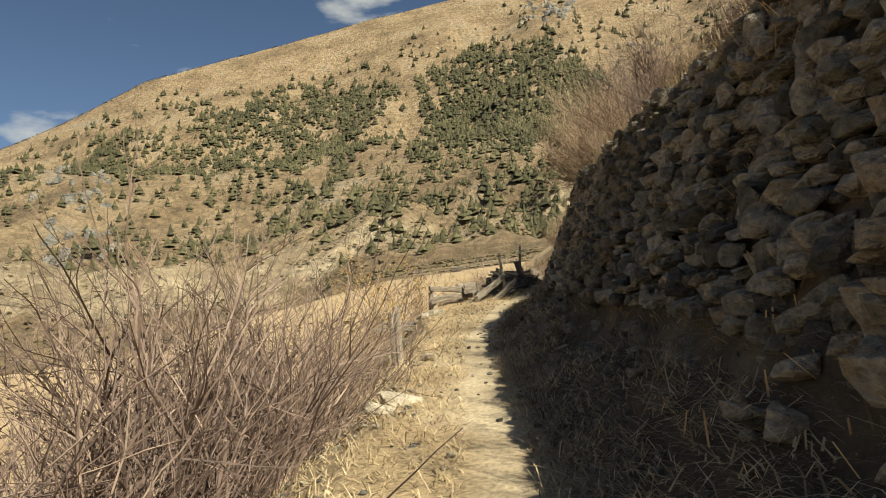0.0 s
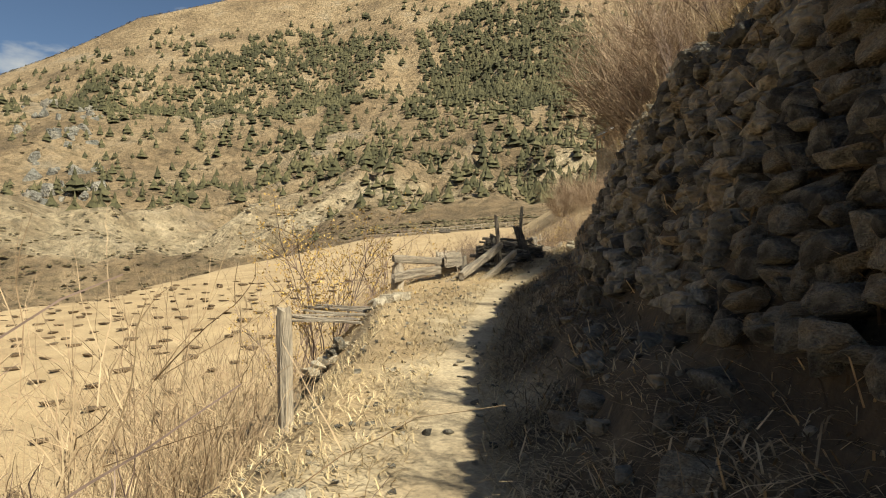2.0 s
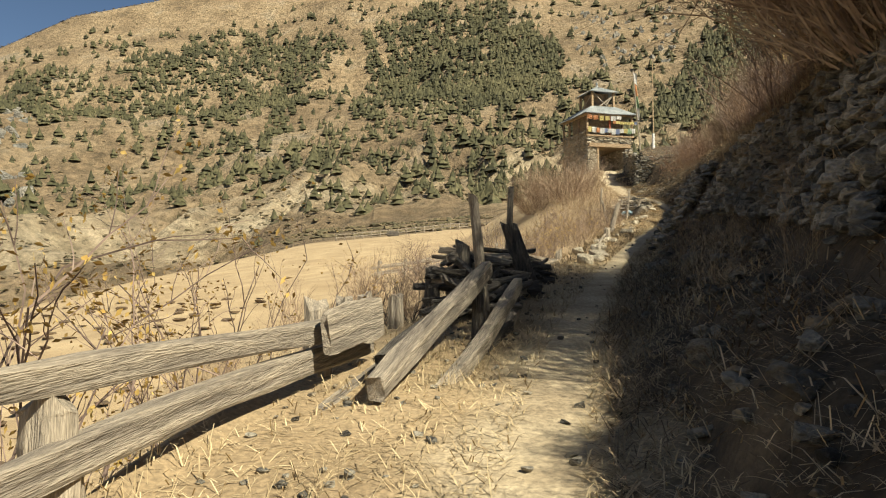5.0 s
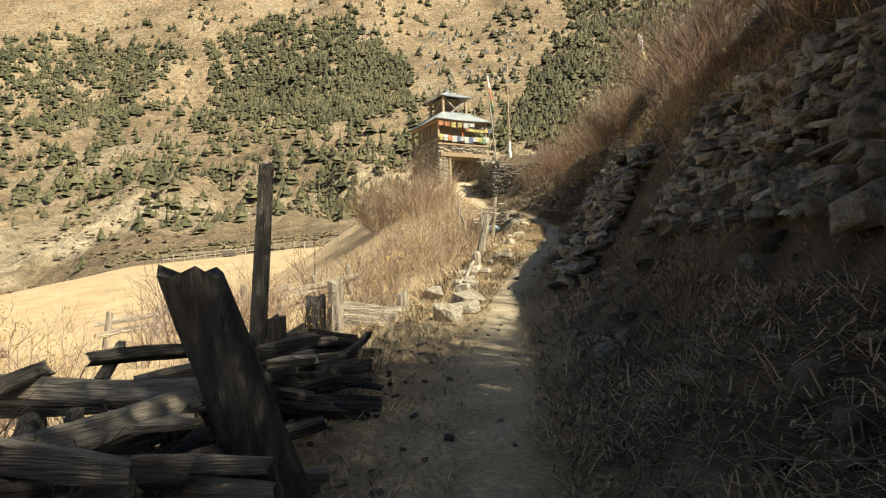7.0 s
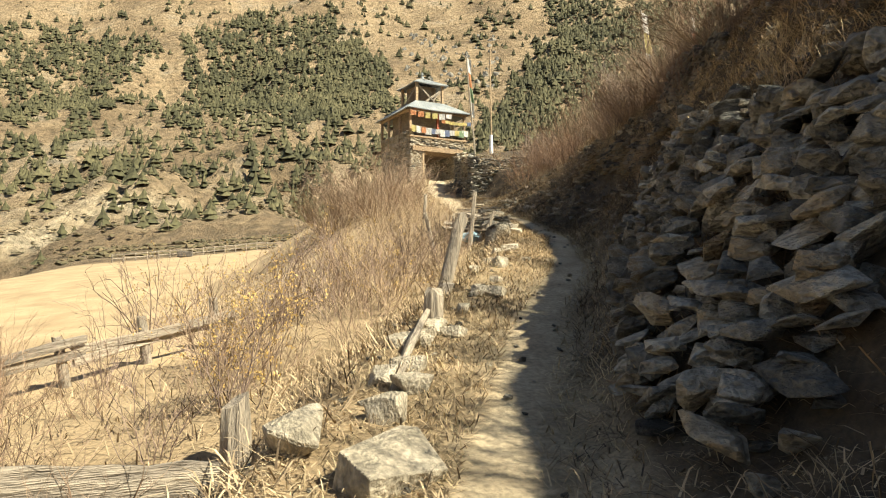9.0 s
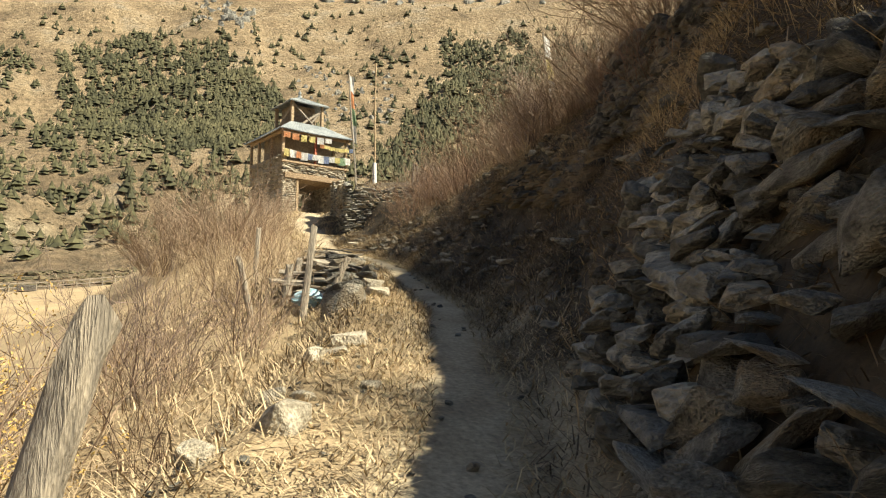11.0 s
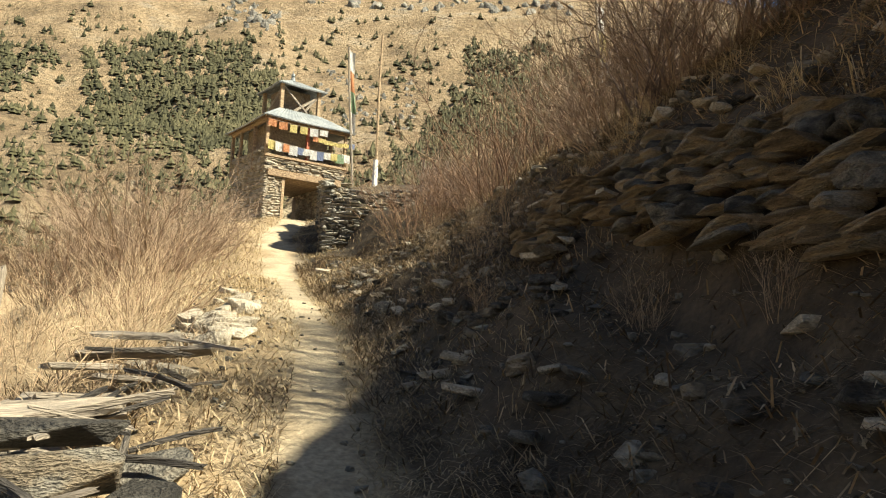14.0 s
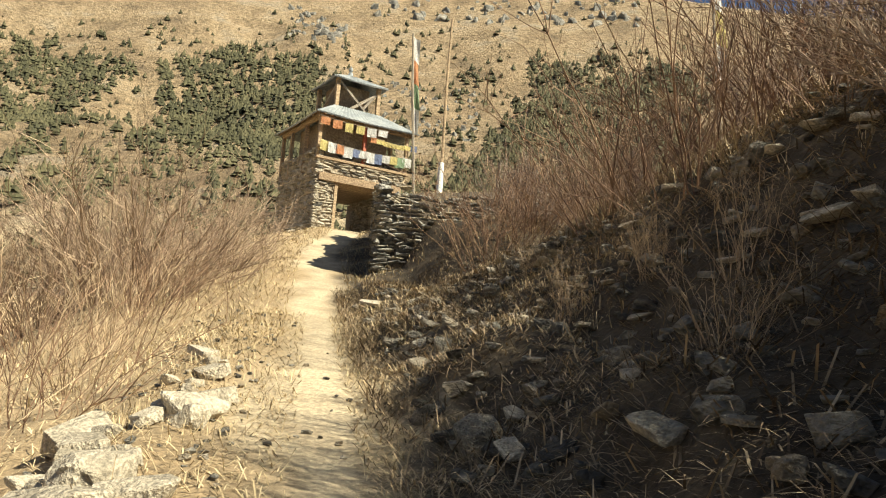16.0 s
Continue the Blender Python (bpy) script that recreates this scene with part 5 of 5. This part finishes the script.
tagged(blades("leaf_litter", gen.uniform(26, 38, n), -0.2 - np.abs(gen.normal(0, 0.5, n)), gen.uniform(0.04, 0.15, n), gen, LITTER, 16, 0.005), "brown dead leaves and stalks along the stony verge", "litter", kind="stuff")
tufts("verge_grass", verge, gen, STRAW, "standing dry grass tufts beside the trail", 0.2, 40, 55)


# ---- shrubs ----
def shrub_mesh(name, seed, tall, wide, stems, material, sub=6, thick=0.006, twiggy=1.0, droop=0.0):
    """A leafless bush of wiry stems with side twigs."""
    g = random.Random(seed)
    verts, faces, tips = [], [], []
    twig_verts, twig_faces = [], []

    def tube(points, r0, r1, fine):
        vs, fs = (twig_verts, twig_faces) if fine else (verts, faces)
        n0 = len(vs)
        for k, p in enumerate(points):
            u = k / (len(points) - 1)
            q = points[min(k + 1, len(points) - 1)] - points[max(k - 1, 0)]
            s = q.orthogonal().normalized()
            t = q.cross(s).normalized()
            rad = r0 + (r1 - r0) * u
            for j in range(3):
                a = 2.094 * j
                vs.append(tuple(p + (s * math.cos(a) + t * math.sin(a)) * rad))
        for k in range(len(points) - 1):
            for j in range(3):
                b, c = n0 + 3 * k + j, n0 + 3 * k + (j + 1) % 3
                fs.append((b, c, c + 3, b + 3))

    def grow(p, way, run, rad, depth):
        pts = [p]
        n = 5 if depth == 0 else 4
        for k in range(n):
            way = (way + Vector((g.gauss(0, 0.16), g.gauss(0, 0.16), g.gauss(0, 0.12) - droop * (k / n)))).normalized()
            p = p + way * run / n
            pts.append(p)
        tube(pts, rad, rad * 0.45, depth > 0)
        tips.append(pts[-1])
        if depth < 2:
            for _ in range(int(sub * (1 if depth == 0 else 0.55) * twiggy)):
                k = g.randint(1, n)
                spread = Vector((g.gauss(0, 0.55), g.gauss(0, 0.55), g.gauss(0.15, 0.4)))
                grow(pts[k], (pts[k] - pts[k - 1]).normalized() + spread, run * g.uniform(0.28, 0.5), rad * 0.55, depth + 1)

    for _ in range(stems):
        a, s = g.uniform(0, 6.283), g.uniform(0, 1) ** 0.6
        root = Vector((math.cos(a) * s * wide * 0.22, math.sin(a) * s * wide * 0.22, -0.08))
        way = Vector((math.cos(a) * s * wide / tall * 0.6, math.sin(a) * s * wide / tall * 0.6, 1)).normalized()
        grow(root, way, tall * g.uniform(0.65, 1.05), thick * g.uniform(0.7, 1.2), 0)
    me = bpy.data.meshes.new(name)
    me.from_pydata(verts, [], faces)
    me.materials.append(material)
    fine = bpy.data.meshes.new("twigs")
    fine.from_pydata(twig_verts, [], twig_faces)
    fine.materials.append(material)
    return me, tips, fine


def leaf_mesh(tips, seed, material, size, each):
    g = random.Random(seed)
    verts, faces = [], []
    for p in tips:
        for _ in range(each):
            if g.random() < 0.45:
                continue
            c = p + Vector((g.gauss(0, 0.03), g.gauss(0, 0.03), g.gauss(-0.03, 0.04)))
            a = Vector((g.gauss(0, 1), g.gauss(0, 1), g.gauss(0, 1))).normalized() * size * g.uniform(0.6, 1.2)
            b = a.orthogonal().normalized() * size * 0.45
            n = len(verts)
            verts.extend([tuple(c - a), tuple(c + b + Vector((0, 0, size * 0.2))), tuple(c + a), tuple(c - b)])
            faces.append((n, n + 1, n + 2, n + 3))
    me = bpy.data.meshes.new("leaves")
    me.from_pydata(verts, [], faces)
    me.materials.append(material)
    return me


def bush(meshes, leaves, y, d, size, label, group, turn, category="bush", x=None):
    x = place(y, d) if x is None else x
    k = rng.randrange(len(meshes))
    ob = thing("bush", label, category, pose(x, y, ground_z(x, y) - 0.02, rng.uniform(-6, 6), rng.uniform(-6, 6), turn) @ Matrix.Diagonal((size, size, size, 1)), group)
    stems = new("stem", meshes[k][0])
    stems.parent = ob
    crown = new("crown", meshes[k][2])
    crown.parent = ob
    if leaves:
        crown = new("foliage", leaves[k])
        crown.parent = ob
    return ob


GREY = [shrub_mesh("grey_branches", 100 + k, 1.5, 1.5, 20, TWIG, 8, 0.009) for k in range(3)]
RED = [shrub_mesh("red_branches", 110 + k, 1.1, 1.6, 26, RED_TWIG, 5, 0.005) for k in range(3)]
PALEB = [shrub_mesh("straw_branches", 120 + k, 1.0, 0.8, 26, STRAW_TWIG, 4, 0.004) for k in range(3)]
LEAFY = [shrub_mesh("leafy_branches", 130 + k, 1.7, 1.3, 10, TWIG, 6, 0.009) for k in range(2)]
LEAVES = [leaf_mesh(t, 140 + k, YELLOW_LEAF, 0.021, 9) for k, (_, t, _) in enumerate(LEAFY)]
BRUSH = [shrub_mesh("brush_branches", 150 + k, 0.9, 1.6, 16, STRAW_TWIG, 5, 0.006, droop=0.25) for k in range(2)]
SCORCHED = [shrub_mesh("scorched_branches", 170 + k, 0.9, 1.5, 12, BURNT, 5, 0.011, droop=0.2) for k in range(2)]
DENSE = [shrub_mesh("dense_branches", 160, 2.1, 3.6, 110, BUSH_TWIG, 7, 0.011)]
LOW = [shrub_mesh("low_branches", 180 + k, 1.4, 1.5, 14, BUSH_TWIG, 7, 0.009) for k in range(2)]

for y, d, s in ((2.3, -2.0, 0.95), (2.6, -2.0, 1.05), (2.4, -2.6, 1.15), (3.3, -1.6, 1.0), (3.7, -2.4, 1.2), (4.6, -1.7, 1.0), (5.0, -2.8, 1.25), (1.6, -2.4, 1.0), (6.0, -2.3, 1.0), (2.0, -2.1, 1.1),
                (3.0, -2.1, 1.1), (4.2, -2.1, 1.1), (3.4, -3.1, 1.3), (4.6, -3.5, 1.3), (5.6, -1.75, 0.85), (3.1, -1.9, 0.9), (2.9, -3.4, 1.3), (1.6, -2.9, 1.2), (3.9, -1.7, 1.0), (4.9, -2.2, 1.1), (3.6, -2.8, 1.2), (5.6, -2.9, 1.2), (2.4, -2.3, 1.1), (3.1, -2.6, 1.2), (4.2, -3.0, 1.2), (6.3, -3.2, 1.2), (5.2, -1.6, 0.9), (5.9, -1.6, 0.9), (6.6, -1.8, 0.9), (6.8, -2.4, 1.1), (5.4, -2.3, 1.1), (4.8, -1.45, 0.8)):
    bush(GREY, None, y, d, s, "leafless tangled bush of thin purplish-brown twigs", "leafless bushes below the trail", rng.uniform(0, 360))
for y, d, s in ((7.2, -1.5, 0.9), (8.2, -1.9, 1.0), (9.2, -1.8, 1.0), (10.4, -2.4, 1.0), (7.6, -2.6, 0.9), (11.5, -2.6, 0.9), (8.7, -1.5, 0.8), (9.6, -2.2, 1.0), (10.0, -1.7, 0.8), (8.6, -2.3, 1.0), (10.6, -1.9, 1.0), (11.0, -2.2, 1.1), (11.4, -2.0, 1.0), (10.8, -2.6, 1.2), (11.8, -2.4, 1.1), (10.2, -2.1, 1.0), (11.2, -2.9, 1.2), (12.0, -2.9, 1.1)):
    bush(PALEB, None, y, d, s * 1.4, "thicket of straight straw-coloured stalks", "straw thickets below the trail", rng.uniform(0, 360))
for y, d, s in ((15.6, -2.6, 0.95), (17.0, -2.9, 1.0), (18.6, -2.7, 0.8), (16.3, -3.4, 0.9)):
    bush(LEAFY, LEAVES, y, d, s * 1.2, "slender bush with withered yellow leaves behind the fence", "yellow-leaved bushes", rng.uniform(0, 360))
for y, d, s in ((20.5, -2.6, 0.7), (22.0, -2.4, 0.8), (23.5, -3.0, 0.7), (24.8, -3.8, 0.8), (26.5, -3.0, 0.75), (27.6, -2.3, 0.65), (28.6, -3.2, 0.8), (29.5, -2.0, 0.7), (30.5, -3.0, 0.8), (31.5, -2.4, 0.8), (29.0, -4.4, 0.8), (33.0, -3.4, 0.9), (25.8, -1.9, 0.55), (34.0, -2.2, 0.7), (28.0, -1.9, 0.5), (32.2, -2.1, 0.7), (33.2, -2.0, 0.6), (27.2, -4.6, 0.8), (31.8, -4.2, 0.9), (30.0, -1.7, 0.7), (35.0, -2.9, 0.9), (36.2, -3.4, 1.0)):
    bush(LEAFY if rng.random() < 0.4 else LOW, LEAVES if rng.random() < 0 else None, y, d, s * 0.72, "small bare garden bush with reddish twigs", "garden bushes", rng.uniform(0, 360))
for k in range(44):
    y, off = rng.uniform(21.5, 35), rng.uniform(-5.5, -1.5)
    leafy = rng.random() < 0.35
    bush(LEAFY if leafy else LOW, LEAVES if leafy and k % 2 else None, y, off, rng.uniform(0.3, 0.62), "low bare garden bush of thin brown twigs", "low garden bushes", rng.uniform(0, 360))
for y, d, s in ((29.6, -1.7, 0.65), (30.4, -1.8, 0.7), (31.2, -1.7, 0.65), (36.8, -1.9, 0.9), (37.5, -1.5, 0.9), (38.2, -1.6, 0.9), (36.4, -2.4, 0.8), (38.9, -1.4, 0.8), (37.9, -2.1, 1.0), (38.5, -1.9, 0.9)):
    bush(BRUSH, None, y, d, s, "heap of bleached brushwood", "brushwood beside the trail", rng.uniform(0, 360), "brushwood")
for y, d, s in ((39.8, -1.7, 1.0), (40.8, -1.6, 1.1), (42.0, -1.8, 1.2), (43.4, -1.9, 1.3), (44.8, -2.0, 1.3), (41.4, -2.7, 1.3), (43.0, -3.0, 1.4), (39.2, -2.6, 1.2), (40.2, -3.3, 1.3), (45.5, -2.9, 1.4), (38.4, -2.5, 1.0), (42.2, -4.0, 1.5), (46.5, -2.0, 1.2)):
    bush(PALEB if rng.random() < 0.85 else RED, None, y, d, s * 0.85, "dry bush of pale upright stalks at the trail edge", "pale bushes at the trail edge", rng.uniform(0, 360))
for x, y, s, turn in ((10.0, 48.5, 1.0, 20), (8.6, 50.0, 0.85, 140), (9.6, 52.5, 0.8, 240), (11.3, 50.4, 0.6, 60)):
    bush(DENSE, None, y, 0, s, "large dense round bush of grey-brown twigs", "round bushes below the tower", turn, x=x)
for y, d, s in ((8.2, 2.6, 0.2), (9.4, 2.7, 0.22), (15.2, 3.0, 0.5), (16.4, 2.9, 0.7), (17.5, 3.2, 1.1), (18.6, 2.9, 1.05), (19.8, 3.2, 1.1), (21.0, 3.4, 0.9), (34.8, 3.5, 0.8), (36.2, 3.2, 0.65), (37.6, 3.2, 0.55), (39.0, 2.7, 0.5), (38.0, 2.8, 0.5), (17.0, 2.6, 0.9), (18.0, 2.4, 0.9), (19.2, 2.6, 1.0), (20.4, 2.6, 0.9)):
    bush(DENSE, None, y, d, s, "tall dense thorn bush crowning the bank", "tall bushes on the bank top", rng.uniform(0, 360))
for k in range(20):
    bush(RED, None, rng.uniform(41, 48), rng.uniform(2.3, 4.6), rng.uniform(1.1, 1.5), "reddish-brown leafless bush on the upper bank", "bushes on the bank top", rng.uniform(0, 360))
for k in range(7):
    y = 19.8 + 0.5 * k
    bush(SCORCHED, None, y, rng.uniform(-1.6, -1.15), rng.uniform(0.45, 0.65), "tangle of scorched black branches on the heap", "scorched branches on the heap", rng.uniform(0, 360), "brushwood")
for y in np.arange(0.8, 16, 0.9):
    bush(PALEB if rng.random() < 0.5 else GREY, None, float(y), float(np.interp(y, BANK_Y, TOP_D)) + rng.uniform(0.25, 0.9), rng.uniform(0.45, 0.75), "dry thorny bush crowning the stone wall", "bushes on the bank top", rng.uniform(0, 360))
for y in np.arange(16, 49, 0.75):
    for _ in range(0 if 29.3 < y < 32.3 else 2):
        bush(RED if rng.random() < 0.7 else GREY, None, float(y) + rng.uniform(-0.4, 0.4), float(np.interp(y, BANK_Y, TOP_D)) + rng.uniform(0.2, 2.4), rng.uniform(0.5, 0.95), "reddish-brown leafless bush on the upper bank", "bushes on the bank top", rng.uniform(0, 360))
for k in range(34):
    y = rng.uniform(8, 44)
    bush(PALEB, None, y, rng.uniform(0.9, 2.2), rng.uniform(0.3, 0.6), "sparse dry stalks on the shaded bank", "stalks on the bank", rng.uniform(0, 360))


# ---- the laid stones, piece by piece ----
lay_stones()
count = 0
rest = []
for parent, me, m in FACING:
    if count < 300:
        ob = new("stone", me)
        ob.parent = parent
        ob.matrix_basis = m
        count += 1
    else:
        rest.append((me, m))
tagged(joined("stone_facing", rest, PALE, tower), kind="stuff")
